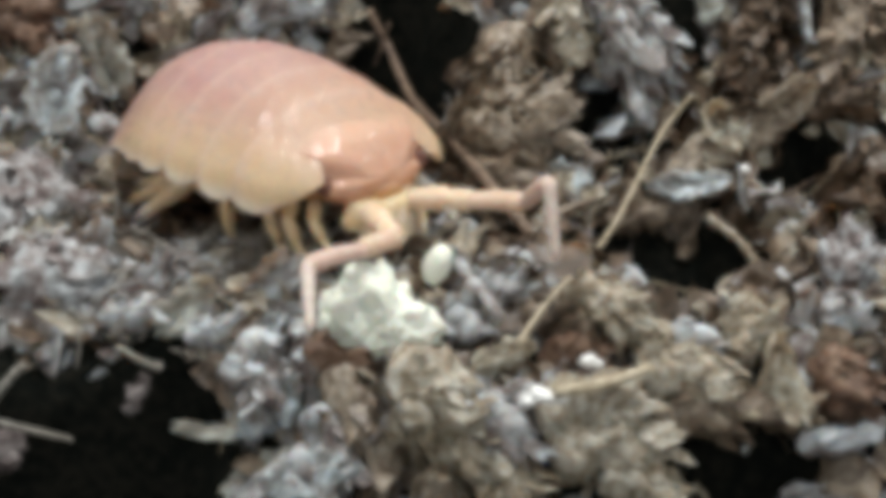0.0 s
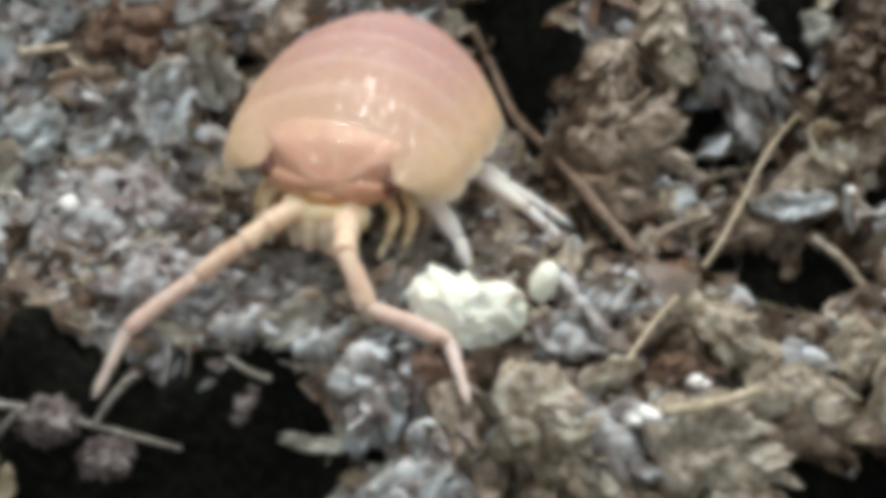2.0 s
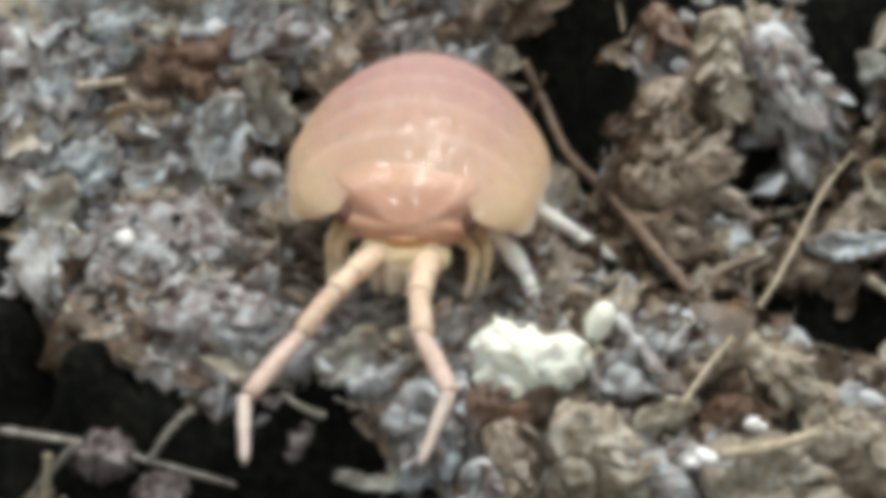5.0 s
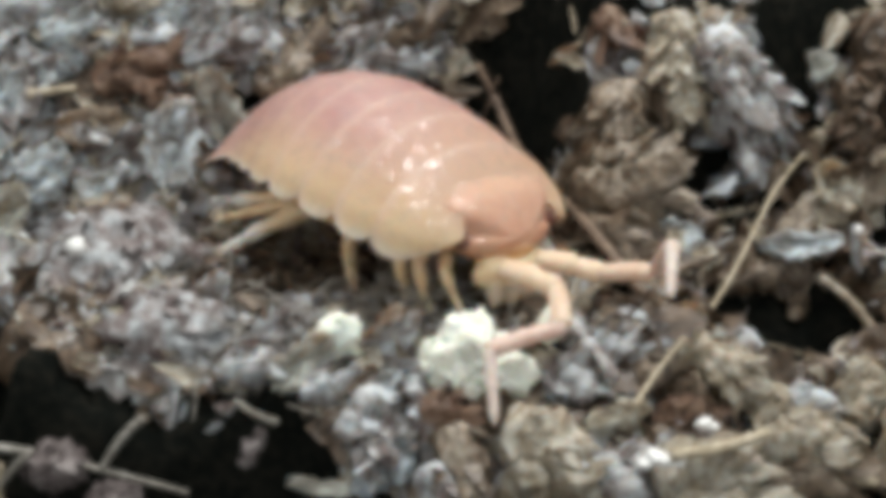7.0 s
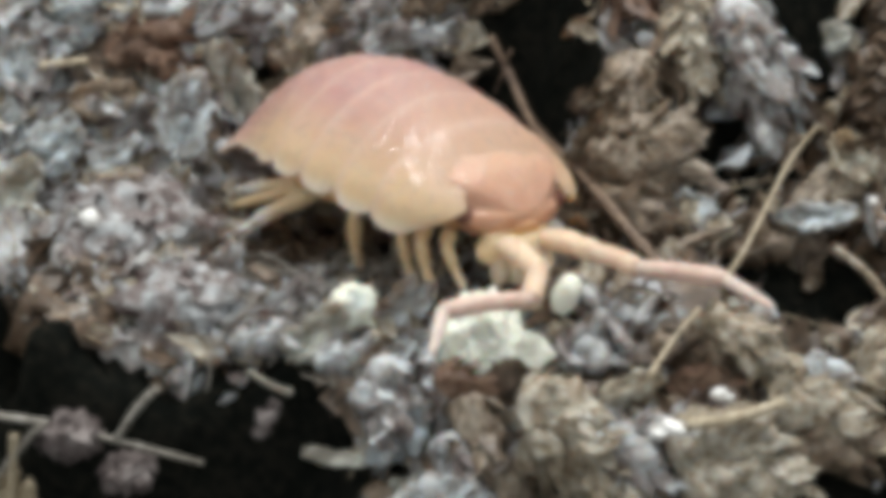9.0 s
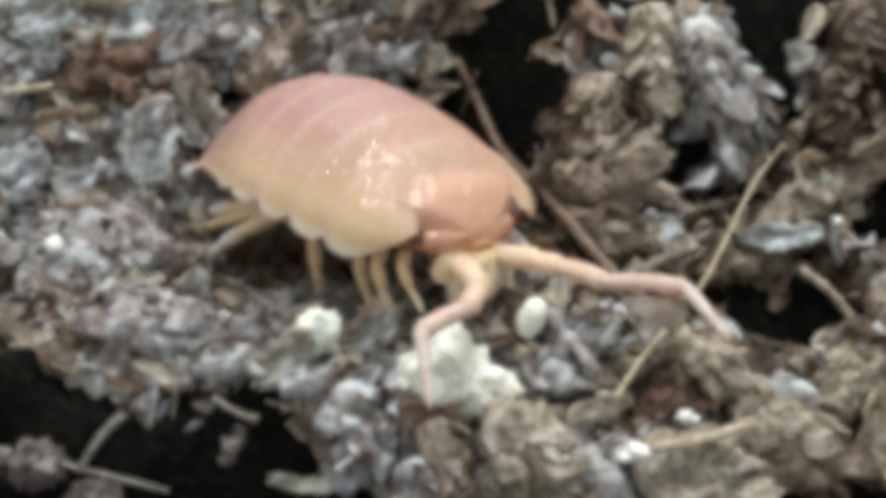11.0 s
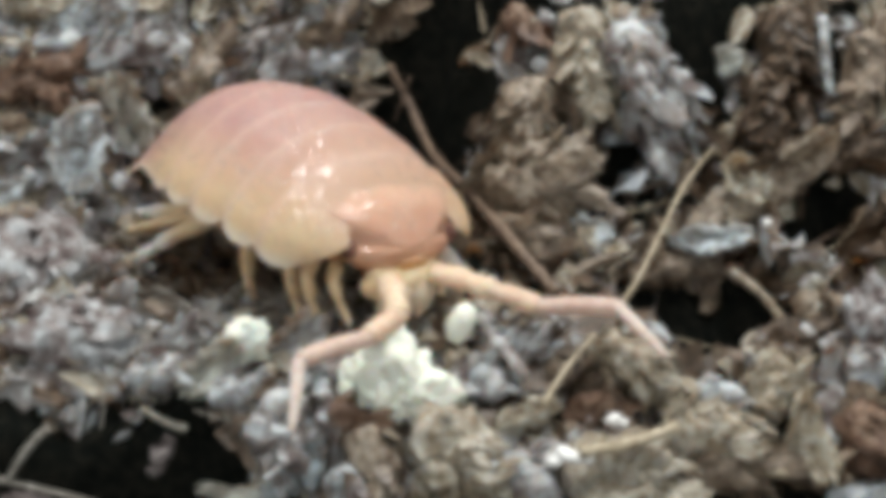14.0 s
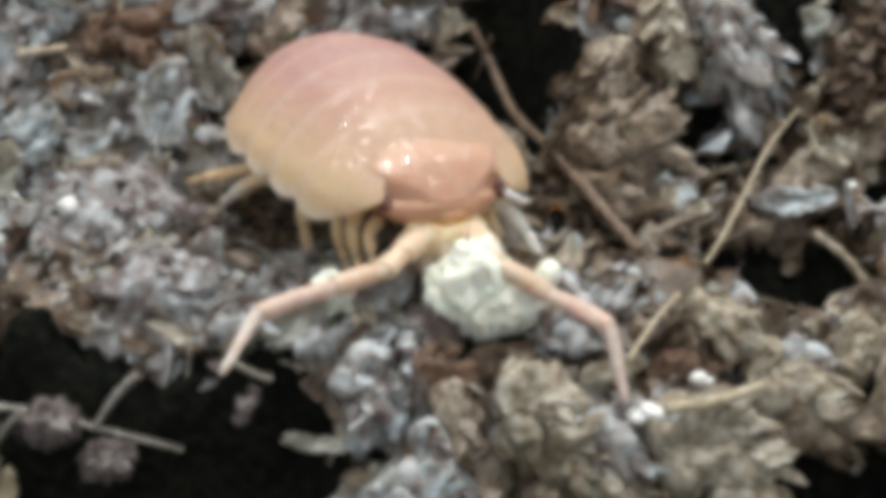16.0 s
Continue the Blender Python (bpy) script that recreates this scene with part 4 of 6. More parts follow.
leaf_flake((8.83, 6.18, -0.52), (0.87, -0.17, -0.47), (0.15, -0.85, 0.58), 0.98, 0.63, LEAF_GREEN, "small pale leaf chip by a dark hollow", torn=0.25, curl=0.25, fold=0.20)
leaf_flake((8.99, 6.38, 0.72), (0.94, 0.12, 0.32), (0.15, -0.85, 0.58), 0.84, 0.56, LEAF_BLUE, "small bluish leaf chip", torn=0.25, curl=0.25, fold=0.20)
leaf_flake((3.28, -3.48, -1.29), (0.34, 0.32, 0.88), (0.15, -0.85, 0.58), 1.82, 1.26, MOSS_GREY, "dark grey leaf leaning on a stick", torn=0.25, curl=0.25, fold=0.20)
leaf_flake((-1.30, -5.70, -3.94), (0.77, 0.10, 0.63), (0.15, -0.85, 0.58), 1.70, 0.80, LEAF_GREEN, "grey-green leaf at the foot of the bank", torn=0.25, curl=0.25, fold=0.20)
leaf_flake((-0.17, -6.62, -3.46), (0.94, 0.12, 0.32), (0.15, -0.85, 0.58), 1.82, 0.98, LEAF_BLUE, "bluish leaf at the foot of the bank", torn=0.25, curl=0.25, fold=0.20)
leaf_flake((11.38, -3.67, -1.41), (0.17, 0.34, 0.93), (0.15, -0.85, 0.58), 1.82, 0.84, MOSS_GREY, "pale upright leaf fragment", torn=0.25, curl=0.25, fold=0.20)
stem_piece("leaf_tip", [(-4.45, -4.0, -1.49), (-3.95, -4.0, -1.86), (-3.46, -4.0, -2.07)], 0.05, 0.10, LEAF_GREEN, "pale pointed shard hanging over the dark hollow", "leaf tip")
leaf_flake((-3.95, -4.40, -2.35), (0.5, 0.2, 0.8), (0.15, -0.85, 0.58), 0.7, 0.5, SHADED_LITTER, "papery scrap in the dark hollow, shade put into its colour", torn=0.5, curl=0.3, fold=0.3)
leaf_flake((-4.15, -4.40, -2.80), (0.9, 0.2, 0.3), (0.15, -0.85, 0.58), 0.40, 0.30, SHADED_LITTER, "papery scrap in the dark hollow, shade put into its colour", torn=0.5, curl=0.3, fold=0.3)
leaf_flake((-2.32, -5.43, -3.00), (0.99, -0.05, -0.13), (0.15, -0.85, 0.58), 1.54, 0.34, LEAF_GREEN, "pale pointed leaf tip over the dark hollow", torn=0.25, curl=0.25, fold=0.20)
leaf_flake((-10.21, -4.73, -4.64), (0.50, 0.30, 0.81), (0.15, -0.85, 0.58), 1.82, 1.54, STRAW, "tan dry leaf in the hollow", torn=0.25, curl=0.25, fold=0.20)
leaf_flake((10.08, 3.51, -2.08), (0.34, 0.32, 0.88), (0.15, -0.85, 0.58), 0.84, 0.56, MOSS_BROWN, "small brown leaf chip", torn=0.25, curl=0.25, fold=0.20)
leaf_flake((-11.96, 6.88, 3.00), (0.34, 0.32, 0.88), (0.15, -0.85, 0.58), 1.54, 0.98, LEAF_BLUE, "pale bluish translucent leaf scrap on the bank", torn=0.25, curl=0.25, fold=0.20)
leaf_flake((-10.77, 5.59, 1.39), (0.94, 0.12, 0.32), (0.15, -0.85, 0.58), 1.54, 0.98, LEAF_BLUE, "pale bluish translucent leaf scrap on the bank", torn=0.25, curl=0.25, fold=0.20)
leaf_flake((-11.41, 4.27, 0.26), (0.50, 0.30, 0.81), (0.15, -0.85, 0.58), 1.68, 1.12, LEAF_GREEN, "grey-green papery leaf scrap on the bank", torn=0.25, curl=0.25, fold=0.20)
leaf_flake((-12.09, 5.91, 1.46), (-0.17, 0.34, 0.93), (0.15, -0.85, 0.58), 1.40, 0.98, LEAF_BLUE, "pale bluish translucent leaf scrap on the bank", torn=0.25, curl=0.25, fold=0.20)
leaf_flake((-8.58, 3.49, 0.43), (0.97, 0.09, 0.24), (0.15, -0.85, 0.58), 1.54, 0.84, MOSS_GREY, "mottled grey papery leaf scrap on the bank", torn=0.25, curl=0.25, fold=0.20)
leaf_flake((-7.49, 4.55, -0.07), (0.34, 0.32, 0.88), (0.15, -0.85, 0.58), 1.68, 0.98, LEAF_GREEN, "grey-green papery leaf scrap on the bank", torn=0.25, curl=0.25, fold=0.20)
leaf_flake((-10.47, 7.63, 3.72), (0.82, 0.20, 0.54), (0.15, -0.85, 0.58), 1.54, 0.98, LEAF_BLUE, "pale bluish translucent leaf scrap on the bank", torn=0.25, curl=0.25, fold=0.20)
leaf_flake((-7.10, 9.00, 3.75), (0.50, 0.30, 0.81), (0.15, -0.85, 0.58), 1.68, 0.98, LEAF_GREEN, "grey-green papery leaf scrap on the bank", torn=0.25, curl=0.25, fold=0.20)
leaf_flake((-2.91, -3.41, -0.82), (0.77, 0.22, 0.60), (0.15, -0.85, 0.58), 1.68, 0.98, LEAF_GREEN, "grey-green papery leaf scrap on the bank", torn=0.25, curl=0.25, fold=0.20)
leaf_flake((-9.68, 1.70, -0.29), (0.50, 0.30, 0.81), (0.15, -0.85, 0.58), 1.54, 0.98, LEAF_BLUE, "pale bluish translucent leaf scrap on the bank", torn=0.25, curl=0.25, fold=0.20)
leaf_flake((-5.39, -0.11, -0.54), (0.34, 0.32, 0.88), (0.15, -0.85, 0.58), 1.54, 0.84, MOSS_GREY, "mottled grey papery leaf scrap on the bank", torn=0.25, curl=0.25, fold=0.20)
for at, d, length, width in (((-2.5, -3.6, -1.1), (0.3, 0.3, 0.9), 0.9, 0.55), ((-1.7, -4.5, -2.2), (-0.4, 0.3, 0.9), 1.0, 0.60), ((-0.5, -5.3, -2.3), (0.2, 0.35, 0.9), 1.2, 0.55), ((0.2, -5.9, -3.0), (-0.5, 0.3, 0.8), 1.1, 0.6), ((-1.0, -3.9, -1.1), (0.8, 0.2, 0.5), 0.9, 0.5)):
    leaf_flake(at, d, (0.15, -0.80, 0.62), length, width, LEAF_BLUE, "pale blue-grey translucent leaf scrap on the front slope", torn=0.35, curl=0.3, fold=0.25)
for at, d, length, width in (((-7.5, 8.4, 5.0), (0.9, 0.1, 0.3), 1.9, 1.1), ((-6.2, 8.5, 4.5), (0.5, 0.3, 0.8), 1.5, 0.9), ((-10.2, 8.0, 4.7), (0.8, 0.2, 0.5), 1.7, 1.0), ((-10.5, 5.3, 0.9), (0.6, 0.3, 0.7), 1.5, 0.9), ((-9.0, 4.6, 1.0), (0.9, 0.1, 0.3), 1.2, 0.8), ((-5.0, 10.9, 3.9), (0.3, 0.3, 0.9), 1.5, 0.9)):
    leaf_flake(at, d, (0.10, -0.75, 0.65), length, width, LEAF_BLUE, "pale bluish translucent leaf scrap high on the bank", torn=0.45, curl=0.3, fold=0.25)
stem_piece("dry_stem", [(4.52, -5.46, -0.96), (5.33, -3.93, -0.60), (7.28, 0.87, -0.99), (8.24, 2.47, -0.25), (9.39, 4.56, 0.81), (10.52, 6.34, 1.39)], 0.060, 0.055, STRAW, "thin straw-coloured bent plant stem standing in the litter", "plant stem", [([(10.52, 6.34, 1.39), (10.93, 6.05, 1.10), (11.13, 5.13, 0.88)], 0.080, 0.050)])
stem_piece("twig", [(1.51, 13.24, 2.36), (2.17, 12.67, 1.13), (2.79, 10.37, 0.20), (3.58, 5.88, 0.41), (4.50, 2.27, 0.13), (5.44, 0.64, -0.67)], 0.120, 0.150, TWIG, "thin brown curved twig lying behind the animal", "twig", [([(1.96, 12.84, 1.61), (2.16, 12.84, 2.05)], 0.060, 0.040), ([(1.99, 12.81, 1.47), (1.64, 12.82, 0.63)], 0.060, 0.040)])
stem_piece("straw", [(5.18, -6.72, -1.53), (6.26, -6.36, -1.55), (7.35, -6.17, -1.26)], 0.150, 0.120, STRAW, "short pale yellow straw piece on the litter", "straw")
stem_piece("straw", [(-11.30, 6.78, 2.97), (-10.06, 7.30, 3.04)], 0.140, 0.100, STRAW, "short pale straw chip", "straw")
stem_piece("twig", [(5.74, 6.27, 2.18), (6.21, 5.85, 1.64), (6.78, 6.11, 1.03)], 0.110, 0.140, MOSS_TAN, "short brown stick among moss leaves", "twig")
stem_piece("twig", [(3.25, 0.00, -0.74), (3.66, -2.55, -0.54), (4.21, -4.25, -0.81)], 0.180, 0.140, MOSS_GREY, "grey split stick on the bank", "twig")
stem_piece("twig", [(10.56, 3.25, -1.16), (11.26, 2.19, -1.57), (11.66, 0.70, -2.09)], 0.100, 0.130, MOSS_TAN, "thin pale twig over a dark hollow", "twig")
stem_piece("twig", [(11.71, 2.54, -0.75), (13.34, 5.59, -1.34), (14.17, 5.85, -0.96)], 0.060, 0.040, TWIG, "fine dark twig over a hollow", "twig")
stem_piece("twig", [(-10.69, -4.90, -2.09), (-9.70, -4.90, -2.25), (-8.88, -4.90, -2.37)], 0.080, 0.070, GREY_TWIG, "grey twig in the dark hollow", "twig", [([(-9.01, -4.90, -2.37), (-9.64, -4.90, -3.10), (-10.22, -4.90, -3.82)], 0.100, 0.080)])
stem_piece("twig", [(-8.57, -4.90, -2.51), (-7.45, -4.90, -2.79), (-5.44, -4.90, -3.39)], 0.085, 0.050, GREY_TWIG, "long grey twig crossing the dark hollow", "twig", [([(-7.38, -4.90, -2.79), (-6.89, -4.90, -2.04), (-6.38, -4.90, -1.53)], 0.070, 0.110)])
stem_piece("straw", [(-9.67, -4.90, -2.68), (-9.78, -4.90, -3.53), (-9.96, -4.90, -4.55)], 0.100, 0.090, STRAW, "pale straw hanging in the hollow", "straw")
stem_piece("fibre", [(5.82, -2.91, -1.12), (6.55, -4.38, -0.89), (7.53, -4.41, -1.39)], 0.035, 0.030, STRAW, "fine pale plant fibre", "fibre")
stem_piece("fibre", [(8.36, -4.24, -0.95), (10.71, 1.78, -3.37), (10.07, -4.05, -1.00)], 0.090, 0.080, MOSS_GREY, "pale purplish rod-like stem", "plant stem")
stem_piece("straw", [(9.21, -5.61, -2.67), (9.96, -5.63, -2.73)], 0.140, 0.100, STRAW, "pale straw chip at the edge of a hollow", "straw")
stem_piece("grass_blade", [(13.83, 7.87, 4.80), (13.83, 7.23, 3.81), (13.91, 6.75, 2.79)], 0.160, 0.120, LEAF_BLUE, "pale greenish-white upright grass blade", "grass blade")
lump_thing("soil_clod", (-8.22, 2.94, -1.37), (2.87, 1.96, 2.03), CLOD, "grey lumpy clod of crumbled bark with pale specks", "clod", 3, 0.35, 1.9, BALL5, 0.25)
lump_thing("soil_clod", (-11.68, 5.63, -0.85), (1.26, 1.26, 1.26), CLOD, "grey crumbly clod at the edge of the bank", "clod", 8, 0.35, 1.9, BALL5, 0.25)
lump_thing("soil_clod", (-6.29, -0.91, -1.25), (1.68, 1.12, 1.05), CLOD, "grey crumbly clod with pale flakes", "clod", 11, 0.40, 2.2, BALL4, 0.25)
lump_thing("soil_clod", (-8.42, -4.75, -2.78), (0.66, 0.60, 0.54), SHADED_LITTER, "crumbly clod in the hollow, coloured dark as shaded", "clod", 12, 0.40, 2.2, BALL5, 0.15)
lump_thing("soil_clod", (-7.20, -4.84, -3.66), (0.62, 0.55, 0.45), SHADED_LITTER, "small crumbly clod in the hollow, coloured dark as shaded", "clod", 13, 0.40, 2.2, BALL5, 0.15)
lump_thing("soil_clod", (4.50, -1.07, -1.21), (1.05, 0.70, 0.63), CLOD, "whitish crumbly clod beside a bent stem", "clod", 14, 0.50, 2.2, BALL4, 0.30)
lump_thing("soil_clod", (12.94, -1.82, -1.05), (0.84, 0.84, 1.26), CLOD, "grey bubbly clod on the bank", "clod", 15, 0.50, 2.6, BALL4, 0.30)
lump_thing("mineral_grain", (-8.98, 1.16, 0.40), (0.27, 0.21, 0.24), WHITE_GRAIN, "bright white mineral grain on a grey clod", "grain", 21, 0.25, 1.2, BALL3, 0.00)
lump_thing("mineral_grain", (4.63, -6.46, -1.87), (0.20, 0.16, 0.14), WHITE_GRAIN, "white mineral crumb on the litter", "grain", 30, 0.40, 1.5, BALL3, 0.00)
lump_thing("mineral_grain", (4.87, -6.44, -1.75), (0.25, 0.20, 0.18), WHITE_GRAIN, "white mineral crumb on the litter", "grain", 31, 0.40, 1.5, BALL3, 0.00)
lump_thing("mineral_grain", (5.09, -6.58, -1.74), (0.20, 0.16, 0.14), WHITE_GRAIN, "white mineral crumb on the litter", "grain", 32, 0.40, 1.5, BALL3, 0.00)
lump_thing("mineral_grain", (5.32, -6.66, -1.72), (0.17, 0.13, 0.12), WHITE_GRAIN, "white mineral crumb on the litter", "grain", 33, 0.40, 1.5, BALL3, 0.00)
lump_thing("mineral_grain", (6.13, -5.28, -1.48), (0.20, 0.16, 0.14), WHITE_GRAIN, "white mineral crumb on the litter", "grain", 34, 0.40, 1.5, BALL3, 0.00)
lump_thing("mineral_grain", (6.31, -5.34, -1.52), (0.13, 0.10, 0.09), WHITE_GRAIN, "white mineral crumb on the litter", "grain", 35, 0.40, 1.5, BALL3, 0.00)
lump_thing("mineral_grain", (11.60, 3.95, -0.07), (0.17, 0.13, 0.12), WHITE_GRAIN, "white mineral crumb on the litter", "grain", 36, 0.40, 1.5, BALL3, 0.00)
lump_thing("mineral_grain", (-2.49, 10.02, -0.68), (0.08, 0.07, 0.06), WHITE_GRAIN, "white mineral crumb on the litter", "grain", 37, 0.40, 1.5, BALL3, 0.00)
lump_thing("mineral_grain", (-6.93, 6.54, 2.68), (0.17, 0.13, 0.12), WHITE_GRAIN, "white mineral crumb on the litter", "grain", 38, 0.40, 1.5, BALL3, 0.00)


# ---- the food ----
food_lump = thing("food_lump", (1.5, -3.0, -1.2), "pale yellow crumbly lump of food under the feelers", "food")


def food_mesh():
    """A crumbly, angular morsel: a few swellings run into one, with broken faces and a ragged skin."""
    swellings = [((0, 0, -0.02), (1.38, 0.88, 0.92)), ((-0.25, 0.12, 0.72), (0.66, 0.60, 0.86)), ((-0.85, -0.08, 0.22), (0.70, 0.62, 0.62)),
                 ((-0.50, -0.05, 0.45), (0.86, 0.70, 0.66)), ((0.90, -0.05, -0.18), (0.74, 0.62, 0.68))]
    rnd = random.Random(3)
    cuts = [(Vector((rnd.gauss(0, 1), rnd.gauss(0, 1), rnd.gauss(0, 1))).normalized(), rnd.uniform(0.86, 1.04)) for _ in range(14)]
    v = []
    for p in BALL6[0]:
        far = 1e-6
        for c, r in swellings:
            d = Vector((p.x / r[0], p.y / r[1], p.z / r[2]))
            o = Vector((c[0] / r[0], c[1] / r[1], c[2] / r[2]))
            h = d.dot(o) ** 2 - d.length_squared * (o.length_squared - 1)
            if h > 0:
                far += max(0.0, (d.dot(o) + math.sqrt(h)) / d.length_squared) ** 7
        far = far ** (1 / 7) * 0.90
        k = min([1.08] + [q / p.dot(n) for n, q in cuts if p.dot(n) > 0.3])
        k *= 1.02 + 0.20 * noise.noise(p * 3.1) - 0.14 * abs(noise.noise(p * 4.0 + Vector((0, 4, 0)))) + 0.045 * noise.noise(p * 8.5) + 0.012 * noise.noise(p * 17)
        v.append((p.x * far * k * 0.84, p.y * far * k, p.z * far * k))
    mesh_object("lump", v, list(BALL6[1]), FOOD, food_lump)
    for x, z, size, seed in ((-1.05, -0.45, 0.30, 2), (-0.55, -0.80, 0.26, 5), (0.10, -0.92, 0.30, 7), (0.65, -0.78, 0.24, 11), (1.25, -0.50, 0.26, 13), (-1.40, 0.10, 0.26, 17)):
        v, f = [], []
        add_lump(v, f, (0.9 * x, -0.12, 0.9 * z), (0.8 * size, 0.7 * size, 0.8 * size), seed, 0.7, 2.4)
        mesh_object("crumb", v, f, FOOD, food_lump)


food_mesh()


def crumb(at, r, seed):
    ob = thing("food_crumb", at, "small pale yellow food crumb lying on the litter", "food crumb", "food crumbs")
    v, f = [], []
    add_lump(v, f, (0, 0, 0), (r, r * 0.9, r), seed, 0.45, 2.0)
    add_lump(v, f, (0.4 * r, -0.2 * r, 0.5 * r), (r * 0.6, r * 0.5, r * 0.6), seed + 4, 0.45, 2.0)
    mesh_object("crumb", v, f, FOOD, ob)
    return ob


food_crumb = crumb((-2.2, -2.9, -1.0), 0.54, 5)
oval = thing("food_crumb", (2.86, -2.76, -0.12), "smooth oval pale food crumb standing on the litter", "food crumb", "food crumbs")
v, f = [], []
add_lump(v, f, (0, 0, 0), (0.33, 0.30, 0.50), 9, 0.14, 1.4, BALL4, 0.0, pose(0, 0, 0, 0, 24, 0).to_3x3())
mesh_object("crumb", v, f, FOOD, oval)


# ---- the woodlouse ----
def table(x, rows):
    """A smooth curve through the rows."""
    x = min(max(x, rows[0][0]), rows[-1][0])
    k = max(i for i in range(len(rows) - 1) if rows[i][0] <= x)

    def slope(i):
        lo, hi = max(i - 1, 0), min(i + 1, len(rows) - 1)
        return (rows[hi][1] - rows[lo][1]) / (rows[hi][0] - rows[lo][0])

    (a, p), (b, q) = rows[k], rows[k + 1]
    w = b - a
    t = (x - a) / w
    return (2 * t ** 3 - 3 * t * t + 1) * p + (t ** 3 - 2 * t * t + t) * w * slope(k) + (3 * t * t - 2 * t ** 3) * q + (t ** 3 - t * t) * w * slope(k + 1)


HALF_WIDTH = ((-6.2, 1.00), (-5.6, 1.30), (-5.2, 1.42), (-4.0, 1.72), (-2.5, 2.38), (-0.8, 3.02), (1.0, 3.12), (2.8, 2.88), (4.2, 2.52), (5.2, 1.70))
DOME = ((-6.2, 0.22), (-5.2, 0.90), (-4.0, 1.50), (-2.5, 2.00), (-0.8, 2.28), (1.0, 2.19), (2.8, 1.93), (4.2, 1.40), (5.2, 0.62))
RIM_Z = ((-6.2, 1.62), (-5.2, 2.09), (-4.0, 2.50), (-2.5, 2.77), (-0.8, 2.85), (1.0, 2.72), (2.8, 2.42), (4.2, 2.20), (5.2, 2.20))

PEAK = ((-6.2, 1.6), (-4.0, 1.45), (-1.0, 1.25), (2.0, 1.15), (4.0, 1.0), (5.2, 0.95))


def shell_point(s, u, out):
    """u runs from -1 (right rim) over 0 (back) to 1 (left rim); out: mm off the surface."""
    a = u * math.pi / 2
    w, h = table(s, HALF_WIDTH) + out, table(s, DOME) + out
    flare = 0.15 * max(0.0, (abs(u) - 0.7) / 0.3) ** 1.5
    return s, (w + flare) * math.sin(a), table(s, RIM_Z) + h * max(0.0, math.cos(a)) ** table(s, PEAK)


def tergite(front, back, lobe_front, lobe_back, drop, parent, mat, name, label, lift=0.0, hug=False):
    """One arched plate. Its rear edge rides over the next one; its side lobes are rounded."""
    ns, nu = 9, 49
    outer, inner = [], []
    for i in range(ns):
        t = i / (ns - 1)
        ro, ri = [], []
        for j in range(nu):
            u = 2 * j / (nu - 1) - 1
            k = max(0.0, (abs(u) - 0.45) / 0.55) ** 1.6
            if hug:
                k = min(1.0, max(0.0, (abs(u) - 0.40) / 0.34))
                k = k * k * (3 - 2 * k)
            f0, b0 = front + (lobe_front - front) * k, back + (lobe_back - back) * k
            r = max(0.0, (abs(u) - 0.86) / 0.14)
            if hug:
                f0 -= 0.75 * (1 - math.sqrt(1 - min(1.0, max(0.0, (abs(u) - 0.72) / 0.28)) ** 2 * 0.98))
            mid, half = (f0 + b0) / 2, (f0 - b0) / 2
            half *= 1 - (0.0 if hug else 0.30) * r * r
            s = mid + half * (1 - 2 * t)
            out = lift + (0.07 + 0.10 * k) * t ** 0.8 + 0.03 * k * math.sin(math.pi * t) - 0.012 - (0.10 * (1 - t) ** 3 if hug else 0)
            x, y, z = shell_point(s, u, out)
            z -= drop * r * math.sqrt(max(0.0, 1 - (1.0 * (2 * t - 1)) ** 2 * 0.9))
            ro.append((x, y, z))
            x2, y2, z2 = shell_point(s, u, out - 0.06)
            ri.append((x2, y2 * 0.985, z2 - drop * r * math.sqrt(max(0.0, 1 - (2 * t - 1) ** 2 * 0.9)) + 0.01))
        outer.append(ro)
        inner.append(ri)
    v, f = [], []
    add_grid(v, f, outer)
    m = len(f)
    add_grid(v, f, inner)
    f[m:] = [q[::-1] for q in f[m:]]
    rim = list(range(nu)) + [i * nu + nu - 1 for i in range(1, ns)] + [(ns - 1) * nu + j for j in range(nu - 2, -1, -1)] + [i * nu for i in range(ns - 2, 0, -1)]
    a = [v[k] for k in rim]
    b = [v[ns * nu + k] for k in rim]
    add_grid(v, f, [b + b[:1], a + a[:1]])
    ob = mesh_object(name, v, f, mat, parent, label)
    paler = min(1.0, max(0.5, 0.58 + 0.12 * (front + 4)))
    edge = ob.data.attributes.new("rim", "FLOAT", "POINT")
    edge.data.foreach_set("value", [paler * abs(2 * (k % nu) / (nu - 1) - 1) for k in list(range(2 * ns * nu)) + (rim + rim[:1]) * 2])
    brink = ob.data.attributes.new("brink", "FLOAT", "POINT")
    brink.data.foreach_set("value", [abs(2 * (k % nu) / (nu - 1) - 1) for k in list(range(2 * ns * nu)) + (rim + rim[:1]) * 2])
    seam = ob.data.attributes.new("seam", "FLOAT", "POINT")
    seam.data.foreach_set("value", [(k // nu) / (ns - 1) for k in range(ns * nu)] * 2 + [(k // nu) / (ns - 1) for k in rim + rim[:1]] * 2)
    return ob


